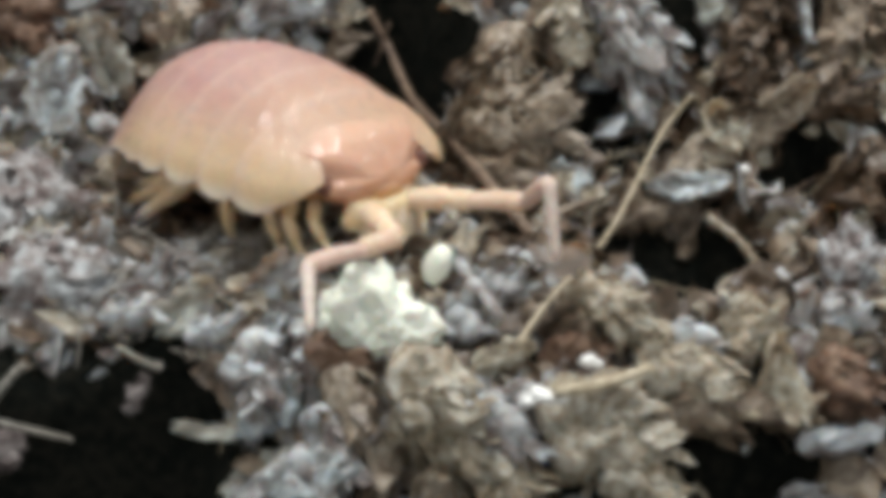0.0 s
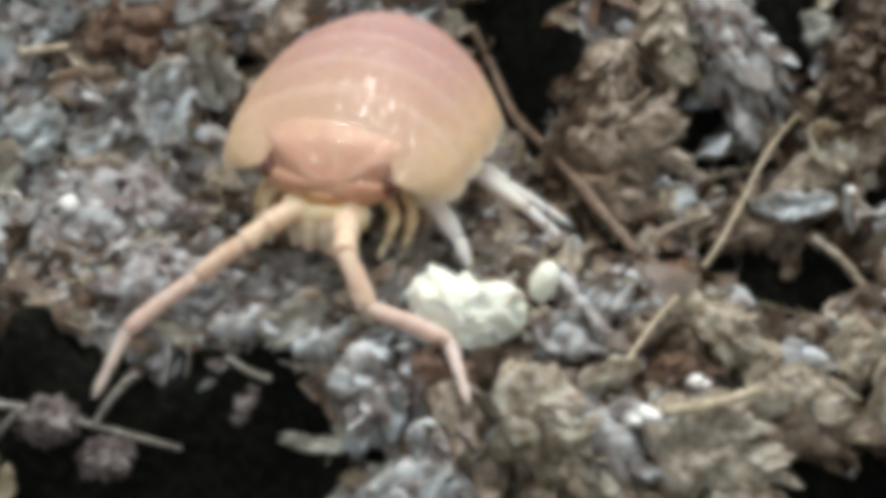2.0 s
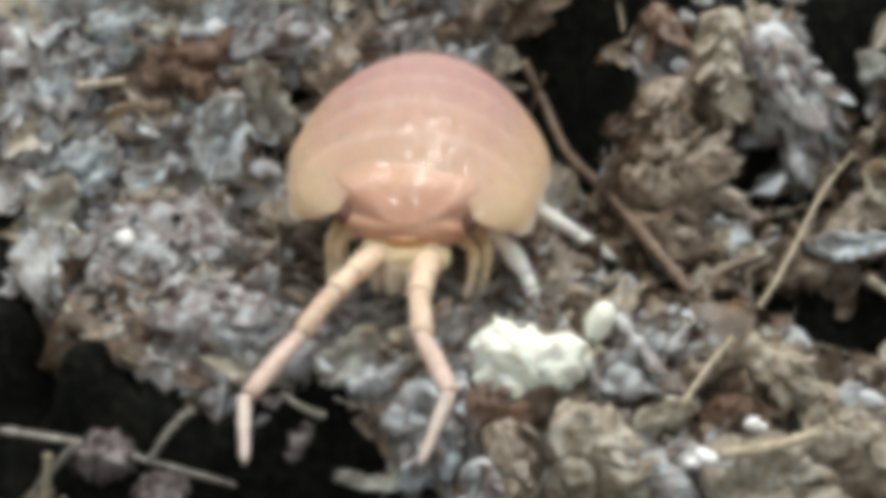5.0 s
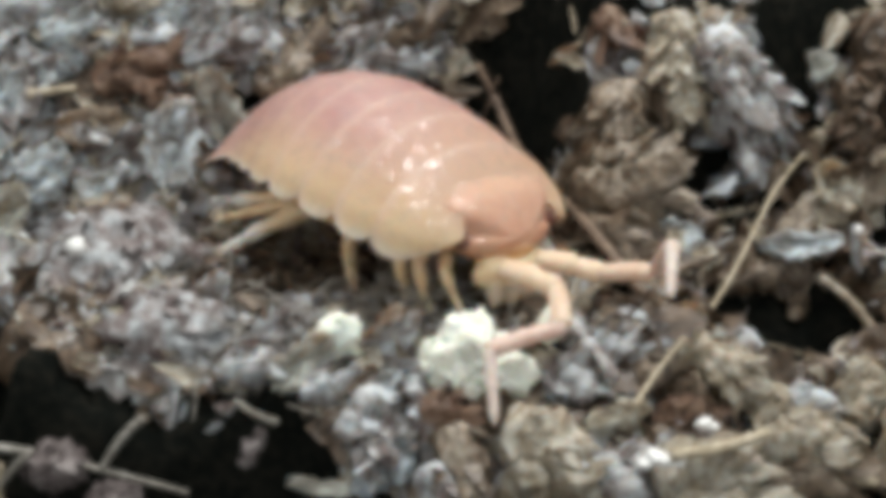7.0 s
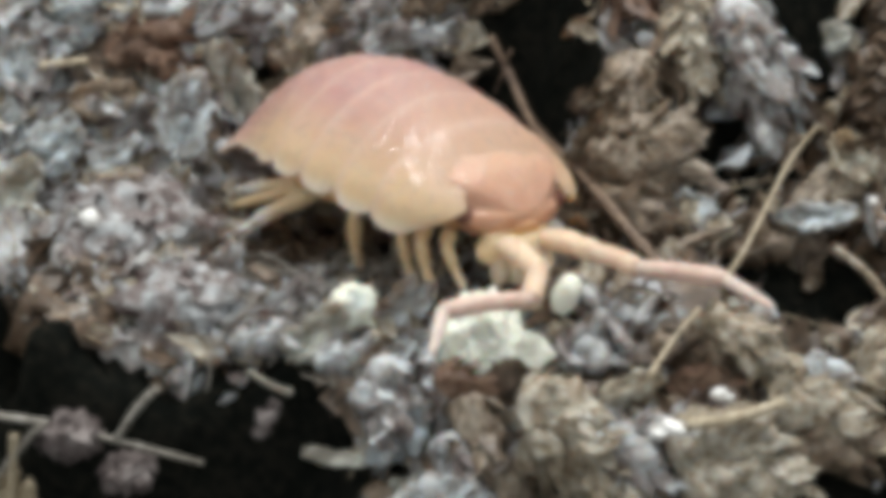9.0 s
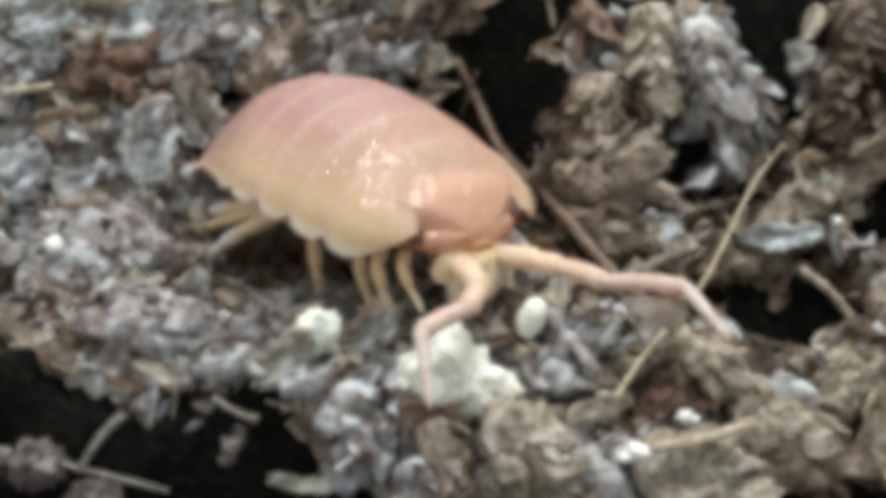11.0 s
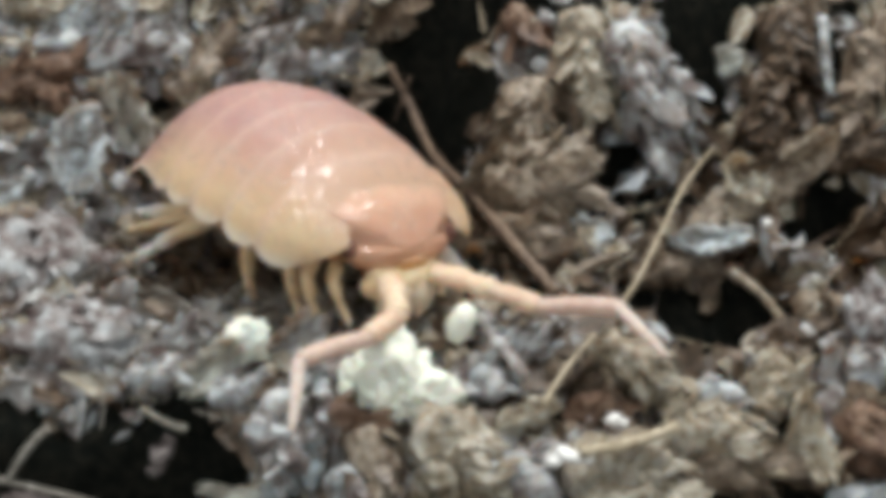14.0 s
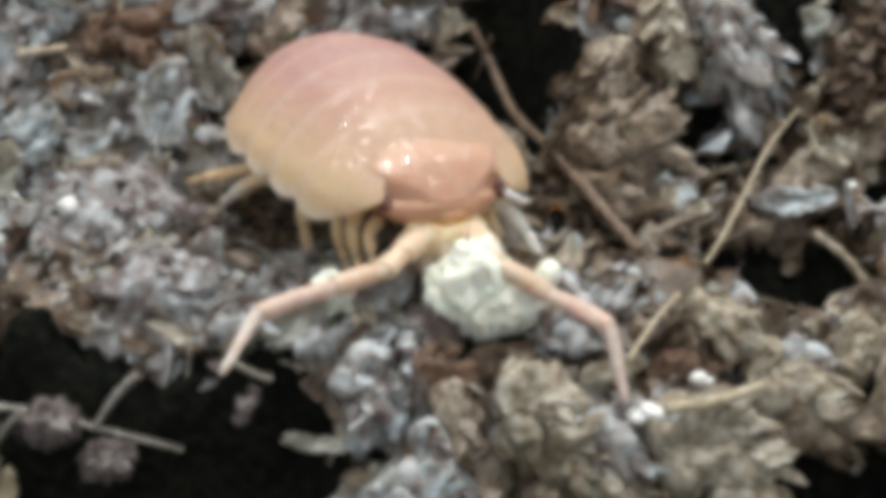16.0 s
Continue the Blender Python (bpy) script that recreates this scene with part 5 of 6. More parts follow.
def tinted(m, start, end, colour, source):
    """Blends the base colour into another one along source."""
    n, link = m.node_tree.nodes, m.node_tree.links.new
    b = n["Principled BSDF"]
    old = b.inputs["Base Color"].links[0].from_socket
    rng = n.new("ShaderNodeMapRange")
    rng.interpolation_type = "SMOOTHSTEP"
    rng.inputs["From Min"].default_value, rng.inputs["From Max"].default_value = start, end
    link(source, rng.inputs["Value"])
    mix = n.new("ShaderNodeMix")
    mix.data_type = "RGBA"
    link(rng.outputs["Result"], mix.inputs["Factor"])
    link(old, mix.inputs["A"])
    mix.inputs["B"].default_value = colour
    link(mix.outputs["Result"], b.inputs["Base Color"])


def axis_of(m, axis):
    n = m.node_tree.nodes
    co, sep = n.new("ShaderNodeTexCoord"), n.new("ShaderNodeSeparateXYZ")
    m.node_tree.links.new(co.outputs["Object"], sep.inputs[0])
    return sep.outputs[axis]


# amber side lobes with a paler brim; a rusty brow
brim = SHELL.node_tree.nodes.new("ShaderNodeAttribute")
brim.attribute_name = "rim"
tinted(SHELL, 0.0, 0.0052, (0.655, 0.42, 0.295, 1), axis_of(SHELL, "X"))
tinted(SHELL, 0.36, 1.0, (0.84, 0.61, 0.39, 1), brim.outputs["Fac"])
brink = SHELL.node_tree.nodes.new("ShaderNodeAttribute")
brink.attribute_name = "brink"
tinted(SHELL, 0.91, 0.985, (0.93, 0.81, 0.66, 1), brink.outputs["Fac"])
# legs run to white at their ends: bright light painted into the skin
for limb_skin, start, end in ((LEG, 0.6, 1.3), (LEG_TIP, 0.22, 0.52), (LEG_GLARE, 0.10, 0.45)):
    length_of = limb_skin.node_tree.nodes.new("ShaderNodeAttribute")
    length_of.attribute_name = "along"
    tinted(limb_skin, start, end, (0.92, 0.91, 0.89, 1), length_of.outputs["Fac"])
hem = SHELL.node_tree.nodes.new("ShaderNodeAttribute")
hem.attribute_name = "seam"
tinted(SHELL, 0.76, 1.10, (0.72, 0.53, 0.45, 1), hem.outputs["Fac"])
thin_skin(SHELL, 0.34, (0.95, 0.74, 0.54, 1))
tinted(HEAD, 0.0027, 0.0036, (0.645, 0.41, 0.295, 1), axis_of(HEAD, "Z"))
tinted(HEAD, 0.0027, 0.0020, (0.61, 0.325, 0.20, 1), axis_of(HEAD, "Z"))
thin_skin(HEAD, 0.2, (0.95, 0.74, 0.54, 1))

woodlouse = thing("woodlouse", (-1.87, 1.5, -0.7), "pale orange-pink woodlouse feeding on a yellowish crumb", "woodlouse")
edges = [4.45, 3.25, 2.05, 0.85, -0.35, -1.5, -2.55, -3.5]
for k in range(7):
    a, b = edges[k], edges[k + 1]
    first = k == 0
    tergite(4.55 if first else a + 0.10, b - 0.05, 4.86 if first else a - 0.02 - 0.06 * k, b - 0.10 - 0.06 * k, 0.34 if first else 0.32 - 0.026 * k, woodlouse, SHELL, "back_plate",
            "first back plate with lobes beside the head" if first else "", hug=first)
rear = [-3.5, -3.98, -4.42, -4.84, -5.24, -5.62]
for k in range(5):
    a, b = rear[k], rear[k + 1]
    tergite(a + 0.08, b - 0.04, a - 0.36, b - 0.46, 0.05, woodlouse, SHELL, "rear_plate", "")
tergite(-5.52, -6.05, -5.85, -6.12, 0.03, woodlouse, SHELL, "tail_plate", "small blunt tail plate")

# belly, hollow towards the tail
v, f = [], []
rows = []
for i in range(19):
    s = 4.4 - 9.6 * i / 18
    w = table(s, HALF_WIDTH) * 0.82
    h = table(s, DOME) * 0.60
    lo = 1.50 + 0.14 * max(0.0, -s - 1.0)
    taper = math.sin(math.pi * min(1.0, (i + 0.6) / 19)) ** 0.35
    rows.append([(s, w * taper * math.cos(2 * math.pi * k / 20), lo + h * 0.5 + (h * 0.5 * taper + 0.05 * math.sin(9 * s)) * math.sin(2 * math.pi * k / 20)) for k in range(20)])
add_grid(v, f, rows, True)
f.append(tuple(range(20)))
f.append(tuple(len(v) - 20 + k for k in range(20))[::-1])
mesh_object("belly", v, f, BELLY, woodlouse, "amber soft underside")

# head: it carries the dome of the back on to the brow
v, f = [], []
for p in BALL5[0]:
    x, y, z = p
    q = Vector((3.60 + 1.64 * x, 2.04 * y * (1 - 0.20 * max(0.0, x) ** 2), 2.28 + (1.40 if z > 0 else 0.26) * z))
    s = min(q.x, 5.2)
    dome = table(s, RIM_Z) + table(s, DOME) * math.sqrt(max(0.0, 1 - (q.y / (table(s, HALF_WIDTH) + 0.02)) ** 2))
    dome -= (dome - table(s, RIM_Z)) * (1 - math.sqrt(1 - 0.88 * min(1.0, max(0.0, (q.x - 4.35) / 0.89)) ** 2.6))
    k = min(1.0, max(0.0, z / 0.3))
    q.z += (dome - 0.02 - q.z) * k * k * (3 - 2 * k)
    v.append(tuple(q + p * (0.02 * noise.noise(p * 3) + 0.012 * noise.noise(p * 9))))
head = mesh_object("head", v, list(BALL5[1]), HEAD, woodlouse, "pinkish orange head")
for side in (-1, 1):
    v, f = [], []
    add_lump(v, f, (4.66, side * 1.52, 2.40), (0.20, 0.20, 0.25), 3.0, 0.10, 3)
    mesh_object("eye", v, f, EYE, head, "dark reddish compound eye")
v, f = [], []
add_lump(v, f, (4.56, 0, 2.22), (0.72, 1.50, 0.52), 2.0, 0.08, 2.0, BALL4)
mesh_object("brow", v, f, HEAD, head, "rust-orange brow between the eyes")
# a pale ridge over the recessed amber face
v, f = [], []
line = [(5.29 - 0.16 * (k / 6 - 1) ** 2, 0.50 * (k / 6 - 1), 2.10 - 0.05 * (k / 6 - 1) ** 2) for k in range(13)]
add_tube(v, f, line, [0.02 + 0.04 * math.sin(math.pi * min(1, max(0, k / 12))) ** 0.6 for k in range(13)], 10, 0.8, 0.03)
mesh_object("brow_ridge", v, f, BROW, head, "pale orange ridge over the face")
v, f = [], []
add_lump(v, f, (5.06, 0, 1.90), (0.22, 0.56, 0.30), 4.0, 0.12, 2.5)
mesh_object("face_plate", v, f, FACE, head, "amber-brown face between the feelers")
v, f = [], []
add_lump(v, f, (4.82, 0, 1.52), (0.56, 1.14, 0.60), 6.0, 0.16, 2.5)
mesh_object("jaw", v, f, JAW, head, "amber lower face")
for x, y, z, rx, ry, rz in ((5.22, 0.24, 1.15, 0.22, 0.24, 0.52), (5.22, -0.24, 1.15, 0.22, 0.24, 0.52), (5.00, 0.62, 1.12, 0.24, 0.20, 0.50), (5.00, -0.62, 1.12, 0.24, 0.20, 0.50), (4.6, 0.0, 0.85, 0.34, 0.50, 0.40)):
    v, f = [], []
    add_lump(v, f, (x, y, z), (rx, ry, rz), x + 7 * y, 0.22, 2.6)
    mesh_object("mouthpart", v, f, PALE, woodlouse)

# feelers: four articles each, keyed further down
ARTICLES = (("feeler_base", 1.62, 0.31, 0.27), ("feeler_joint", 1.35, 0.27, 0.235), ("feeler_shaft", 2.05, 0.235, 0.20), ("feeler_lash", 1.75, 0.175, 0.10))


def feeler():
    out = []
    for k, (name, length, r0, r1) in enumerate(ARTICLES):
        v, f = [], []
        path, rad = [], []
        joints = (0.0, 0.60, 1.0) if k == 0 else (0.0, 0.55, 1.0) if k == 3 else (0.0, 1.0)
        for i in range(33):
            t = i / 32
            path.append((length * t, 0, 0.05 * math.sin(math.pi * t) * (1 if k < 3 else 0)))
            j0 = max(q for q in joints if q <= t and q < 1.0)
            j1 = min(q for q in joints if q > j0)
            u = (t - j0) / (j1 - j0)
            # each joint is narrow at its root and swells to a rim at its end
            r = r0 + (r1 - r0) * t
            swell = 0.15 if k < 3 else 0.05
            r *= 1 - swell + 2 * swell * u ** 0.8 - (swell + 0.08) * max(0.0, (u - 0.92) / 0.08) - 0.06 * max(0.0, (0.10 - u) / 0.10)
            if k == 3:
                r *= 1 - 0.75 * max(0.0, (t - 0.82) / 0.18) ** 2
            rad.append(max(r, 0.02))
        add_tube(v, f, path, rad, 14, 0.92, 0.035)
        out.append(mesh_object(name, v, f, (PALE, LIMB_MID, LIMB_TIP, LASH)[k], woodlouse, "pinkish feeler tip" if k == 3 else ""))
    return out


feeler_right, feeler_left = feeler(), feeler()


def leg(root, knee, shin, foot, r, white):
    """A jointed leg; its origin is the hip. The last piece, or the last two, are a part of their own."""
    o = Vector(root)
    pts = [Vector(p) - o for p in (root, knee, shin, foot)]

    def piece(first, last):
        line, rad = [], []
        for i in range(first, last):
            for k in range(6):
                t = k / 6
                line.append(pts[i].lerp(pts[i + 1], t))
                rad.append(r * (1.0, 0.84, 0.62)[i] * (0.84 + 0.26 * math.sin(math.pi * min(1, t + 0.12))))
        line.append(pts[last])
        rad.append(r * (0.86, 0.62, 0.12)[last - 1])
        v, f = [], []
        add_tube(v, f, line, rad, 10, 0.85, 0.03)
        return v, f, [(first + (i // 10) / 6) / 3 for i in range(len(v))]

    def limb(first, last, parent, name):
        v, f, along = piece(first, last)
        ob = mesh_object(name, v, f, LEG_GLARE if white else LEG_TIP if r > 0.25 else LEG, parent)
        ob.data.attributes.new("along", "FLOAT", "POINT").data.foreach_set("value", along)
        return ob

    ob = limb(0, 2, woodlouse, "leg")
    ob.location = o * MM
    limb(2, 3, ob, "claw")
    return ob


legs = []
FEET = (((3.9, 1.25, 1.8), (4.7, 1.35, 0.45), 0.18), ((3.3, 1.5, 1.9), (4.1, 1.75, 0.20), 0.20), ((2.6, 1.5, 1.9), (3.3, 1.65, 0.05), 0.21),
        ((0.9, 1.5, 2.1), (1.2, 1.75, -0.10), 0.23), ((-0.1, 0.9, 2.0), (-0.3, 0.5, 0.3), 0.18), ((-0.6, 1.7, 1.9), (-3.8, 3.05, -0.45), 0.28), ((-1.4, 1.2, 1.8), (-6.4, 1.9, 0.40), 0.27))
for side in (-1, 1):
    for n, (a, e, r) in enumerate(FEET):
        a, e = Vector((a[0], side * a[1], a[2])), Vector((e[0], side * e[1], e[2]))
        white = False
        if side < 0 and n == 4:
            e, r = Vector((-5.4, -2.6, 0.05)), 0.20
        if side > 0 and n == 4:
            e, r, white = Vector((0.15, 5.6, -0.15)), 0.27, True
        if side > 0 and n == 5:
            a, e, r, white = Vector((-0.5, 1.2, 2.0)), Vector((-0.35, 5.5, 0.1)), 0.25, True
        if side > 0 and n == 2:
            a, e, r, white = Vector((3.0, 1.5, 1.9)), Vector((3.7, 3.4, 0.05)), 0.31, True
        out = Vector((0, side * (0.30 if n < 5 else 0.15), 0.22 if n < 5 else 0.10))
        legs.append((leg(a, a.lerp(e, 0.36) + out, a.lerp(e, 0.54 if n > 4 else 0.68) + out * 0.8, e, r, white), side, a.x))


def mm_pose(x, y, z, rx=0, ry=0, rz=0):
    return pose(x * MM, y * MM, z * MM, rx, ry, rz)


def aim(x, y, z, turn, rise):
    """A feeler's article that starts at x, y, z and points by turn and rise, in degrees."""
    return pose(x * MM, y * MM, z * MM, 0, -rise, turn)


def from_socket(y, x1, y1, z1, turn, rise):
    """A feeler's base, which runs from its socket in the face to the next article at x1, y1, z1."""
    d = (Vector((x1, y1, z1)) - Vector((5.08, y, 1.64))).normalized()
    o = Vector((x1, y1, z1)) - d * ARTICLES[0][1]
    return aim(o.x, o.y, o.z, math.degrees(math.atan2(d.y, d.x)), math.degrees(math.asin(d.z)))


def motions():
    walk(woodlouse, [(0.0, mm_pose(-1.29, 2.84, -1.43, 1.2, -6.3, -51.1)), (0.5, mm_pose(-1.37, 2.25, -1.30, 1.4, -5.9, -52.5)), (0.8, mm_pose(-1.44, 2.20, -1.02, 0.4, -5.8, -57.0)), (1.0, mm_pose(-1.62, 2.35, -0.72, -1.7, -5.7, -76.0)), (1.2, mm_pose(-1.50, 3.10, -0.64, -2.7, -4.4, -94.0)), (1.5, mm_pose(-1.34, 3.80, -0.62, -3.7, -2.7, -101.5)), (2.0, mm_pose(-1.47, 3.70, -0.55, -4.6, -0.1, -101.7)), (2.5, mm_pose(-1.46, 3.90, -0.67, -3.7, 0.0, -101.2)), (3.5, mm_pose(-1.43, 4.06, -0.78, -3.1, -0.8, -101.5)), (4.0, mm_pose(-1.53, 3.64, -0.83, -3.3, -1.5, -99.9)), (4.5, mm_pose(-1.59, 3.69, -0.67, -2.4, -0.4, -99.1)), (6.8, mm_pose(-1.54, 3.54, -0.90, -2.6, 0.5, -48.5)), (7.0, mm_pose(-1.44, 3.29, -0.95, -2.6, 1.7, -46.6)), (7.5, mm_pose(-1.39, 3.01, -1.04, -3.4, -0.2, -45.4)), (8.0, mm_pose(-1.41, 2.40, -1.01, -4.0, 1.8, -45.5)), (8.5, mm_pose(-1.41, 2.34, -1.03, -3.0, 0.0, -47.7)), (9.0, mm_pose(-1.49, 2.31, -1.03, -4.9, -1.5, -49.6)), (9.5, mm_pose(-1.41, 2.76, -0.99, -3.0, -2.5, -48.8)), (11.8, mm_pose(-1.55, 2.46, -0.98, -1.5, -0.9, -52.8)), (12.0, mm_pose(-1.52, 2.27, -0.96, -1.3, -0.6, -52.4)), (12.5, mm_pose(-1.48, 2.24, -0.92, -1.7, -0.5, -52.7)), (13.0, mm_pose(-1.43, 2.34, -0.93, -1.9, -0.2, -52.3)), (13.5, mm_pose(-1.47, 2.40, -0.95, -2.5, 0.0, -52.7)), (14.0, mm_pose(-1.46, 2.59, -1.00, -4.8, 0.4, -53.3)), (14.5, mm_pose(-1.38, 2.35, -0.88, -3.1, -0.4, -53.6)), (15.0, mm_pose(-1.50, 2.09, -0.85, -3.4, 0.6, -55.9)), (15.5, mm_pose(-1.57, 2.39, -0.86, -3.2, 0.9, -58.4)), (16.0, mm_pose(-1.75, 2.56, -0.88, -1.9, -0.3, -62.6))])
    walk(food_lump, [(0.0, mm_pose(1.55, -3.88, -1.08, 0, 0, 0)), (0.5, mm_pose(1.56, -3.90, -1.30, 0, 4, 8)), (0.75, mm_pose(1.02, -3.75, -1.08, 30, 2, -32)), (1.0, mm_pose(0.62, -3.30, -0.72, 68, 0, -70)), (1.5, mm_pose(0.68, -3.59, -0.66, 0, -8, -75)), (2.0, mm_pose(1.08, -3.36, -0.80, 0, -38, -10)), (2.5, mm_pose(1.01, -3.43, -0.66, 0, -38, -5)), (3.5, mm_pose(1.40, -3.08, -0.78, 0, -38, 5)), (4.5, mm_pose(1.31, -3.44, -1.02, 0, -38, 5)), (6.8, mm_pose(1.21, -3.21, -1.16, 0, 0, 0)), (7.0, mm_pose(1.21, -3.19, -1.14, 0, 0, 0)), (8.0, mm_pose(1.26, -3.12, -1.14, 0, -2, -4)), (9.0, mm_pose(1.15, -3.43, -1.26, 0, 1, 3)), (9.5, mm_pose(0.98, -3.83, -1.13, 0, -2, -3)), (11.8, mm_pose(1.24, -4.00, -1.41, 0, 0, 0)), (12.0, mm_pose(1.24, -4.01, -1.42, 0, 0, 0)), (14.0, mm_pose(1.45, -3.91, -1.26, 0, 2, 4)), (15.0, mm_pose(1.02, -4.09, -1.28, 0, -2, -4)), (15.5, mm_pose(0.98, -3.87, -1.18, 0, -3, -6)), (16.0, mm_pose(1.45, -2.99, -0.50, 0, 5, 10))])
    walk(food_crumb, [(0.0, mm_pose(0.91, -1.00, -1.39)), (4.7, mm_pose(0.91, -1.00, -1.39)), (6.0, mm_pose(-1.14, -1.60, -0.85)), (6.8, mm_pose(-2.12, -2.90, -0.40)), (16.0, mm_pose(-2.12, -2.90, -0.40))])
    joints = [(0.0, (6.65, -1.11, 1.30, -74, 6)), (0.5, (6.46, -1.64, 1.60, -79, -3)), (1.0, (6.16, -1.96, 1.74, -67, 11)), (1.5, (5.89, -1.57, 0.79, -51, -43)), (2.0, (5.94, -1.64, 0.89, -54, -36)), (2.5, (5.94, -1.38, 0.68, -51, -40)), (3.0, (5.93, -1.48, 0.74, -50, -43)), (3.5, (5.92, -1.47, 0.73, -48, -46)), (4.0, (5.86, -1.75, 0.95, -60, -31)), (4.5, (5.89, -1.69, 0.90, -51, -44)), (5.3, (6.53, -1.27, 1.20, -39, -34)), (6.0, (6.77, -0.92, 1.44, -39, -31)), (6.8, (6.85, -0.60, 1.60, -49, -32)), (7.0, (6.86, -0.47, 1.62, -40, -22)), (7.5, (6.87, -0.75, 1.74, -47, -24)), (8.0, (6.82, -0.14, 1.68, -29, -8)), (8.5, (6.75, -1.20, 1.74, -62, -2)), (9.0, (6.75, -1.01, 1.46, -51, -12)), (9.5, (6.54, -1.50, 1.54, -92, -1)), (10.3, (6.68, -1.31, 1.61, -64, -1)), (11.0, (6.69, -1.28, 1.59, -51, -2)), (11.8, (6.59, -1.41, 1.49, -49, -2)), (12.0, (6.63, -1.35, 1.51, -53, -8)), (12.5, (6.67, -1.31, 1.58, -58, -9)), (13.0, (6.68, -1.08, 1.33, -56, -14)), (13.5, (6.54, -1.16, 1.14, -61, -9)), (14.0, (6.51, -1.40, 1.30, -68, -7)), (14.5, (6.38, -1.48, 1.18, -85, -4)), (15.0, (6.11, -1.97, 1.67, -89, -1)), (15.5, (6.15, -1.88, 1.44, -99, -5)), (16.0, (5.67, -1.98, 1.13, -84, -7))]
    walk(feeler_right[0], [(t, from_socket(-0.60, *row)) for t, row in joints])
    walk(feeler_right[1], [(t, aim(*row)) for t, row in joints])
    walk(feeler_right[2], [(0.0, aim(7.02, -2.40, 1.43, -73, 8)), (0.5, aim(6.73, -2.96, 1.54, -80, 10)), (1.0, aim(6.69, -3.17, 2.00, -58, 13)), (1.5, aim(6.51, -2.34, -0.13, -24, -34)), (2.0, aim(6.59, -2.52, 0.10, -51, -34)), (2.5, aim(6.58, -2.19, -0.20, -49, -38)), (3.0, aim(6.57, -2.24, -0.18, -14, -24)), (3.5, aim(6.56, -2.16, -0.24, -10, -10)), (4.0, aim(6.44, -2.75, 0.25, -60, -24)), (4.5, aim(6.50, -2.46, -0.03, -24, -27)), (5.3, aim(7.40, -1.97, 0.45, -40, -25)), (6.0, aim(7.67, -1.64, 0.75, -81, -22)), (6.8, aim(7.60, -1.46, 0.88, -129, -9)), (7.0, aim(7.82, -1.27, 1.11, -101, -6)), (7.5, aim(7.71, -1.65, 1.19, -134, -6)), (8.0, aim(7.99, -0.78, 1.48, -96, -3)), (8.5, aim(7.39, -2.39, 1.70, -108, 1)), (9.0, aim(7.58, -2.04, 1.19, -111, -4)), (9.5, aim(6.50, -2.85, 1.52, -88, -2)), (10.3, aim(7.26, -2.53, 1.58, -71, 0)), (11.0, aim(7.53, -2.34, 1.55, -69, 2)), (11.8, aim(7.47, -2.43, 1.44, -80, 5)), (12.0, aim(7.44, -2.41, 1.33, -85, -3)), (12.5, aim(7.38, -2.44, 1.37, -83, -6)), (13.0, aim(7.41, -2.17, 1.00, -81, -1)), (13.5, aim(7.20, -2.33, 0.93, -80, 5)), (14.0, aim(7.00, -2.65, 1.13, -81, -1)), (14.5, aim(6.50, -2.83, 1.08, -86, 7)), (15.0, aim(6.13, -3.32, 1.65, -80, 13)), (15.5, aim(5.93, -3.20, 1.32, -87, 12)), (16.0, aim(5.82, -3.31, 0.97, -78, -4))])
    walk(feeler_right[3], [(0.0, aim(7.62, -4.34, 1.74, -40, -36)), (0.5, aim(7.07, -4.96, 1.87, -19, -24)), (1.0, aim(7.74, -4.86, 2.47, -26, 9)), (1.5, aim(8.07, -3.03, -1.27, 32, -39)), (2.0, aim(7.66, -3.85, -1.05, -25, -54)), (2.5, aim(7.65, -3.39, -1.47, -29, -52)), (3.0, aim(8.37, -2.70, -1.03, 13, -36)), (3.5, aim(8.55, -2.50, -0.60, 54, -44)), (4.0, aim(7.38, -4.38, -0.58, -48, -38)), (4.5, aim(8.17, -3.19, -0.96, 22, -32)), (5.3, aim(8.83, -3.17, -0.42, 1, -29)), (6.0, aim(7.98, -3.52, -0.01, -17, -30)), (6.8, aim(6.31, -3.03, 0.57, -45, -33)), (7.0, aim(7.45, -3.27, 0.91, -34, -51)), (7.5, aim(6.29, -3.11, 0.99, -26, -27)), (8.0, aim(7.78, -2.82, 1.39, -40, -30)), (8.5, aim(6.77, -4.34, 1.74, -59, -44)), (9.0, aim(6.86, -3.95, 1.06, -48, -15)), (9.5, aim(6.58, -4.90, 1.44, -62, -26)), (10.3, aim(7.92, -4.47, 1.58, -42, -34)), (11.0, aim(8.26, -4.25, 1.64, -30, -45)), (11.8, aim(7.81, -4.44, 1.62, -24, -65)), (12.0, aim(7.61, -4.45, 1.23, -28, -53)), (12.5, aim(7.64, -4.47, 1.16, -44, -46)), (13.0, aim(7.73, -4.19, 0.95, -24, -64)), (13.5, aim(7.54, -4.34, 1.11, -33, -46)), (14.0, aim(7.31, -4.68, 1.08, -40, -39)), (14.5, aim(6.64, -4.85, 1.35, -49, -14)), (15.0, aim(6.47, -5.29, 2.11, -36, 5)), (15.5, aim(6.03, -5.20, 1.77, -77, -18)), (16.0, aim(6.24, -5.31, 0.83, -53, -30))])
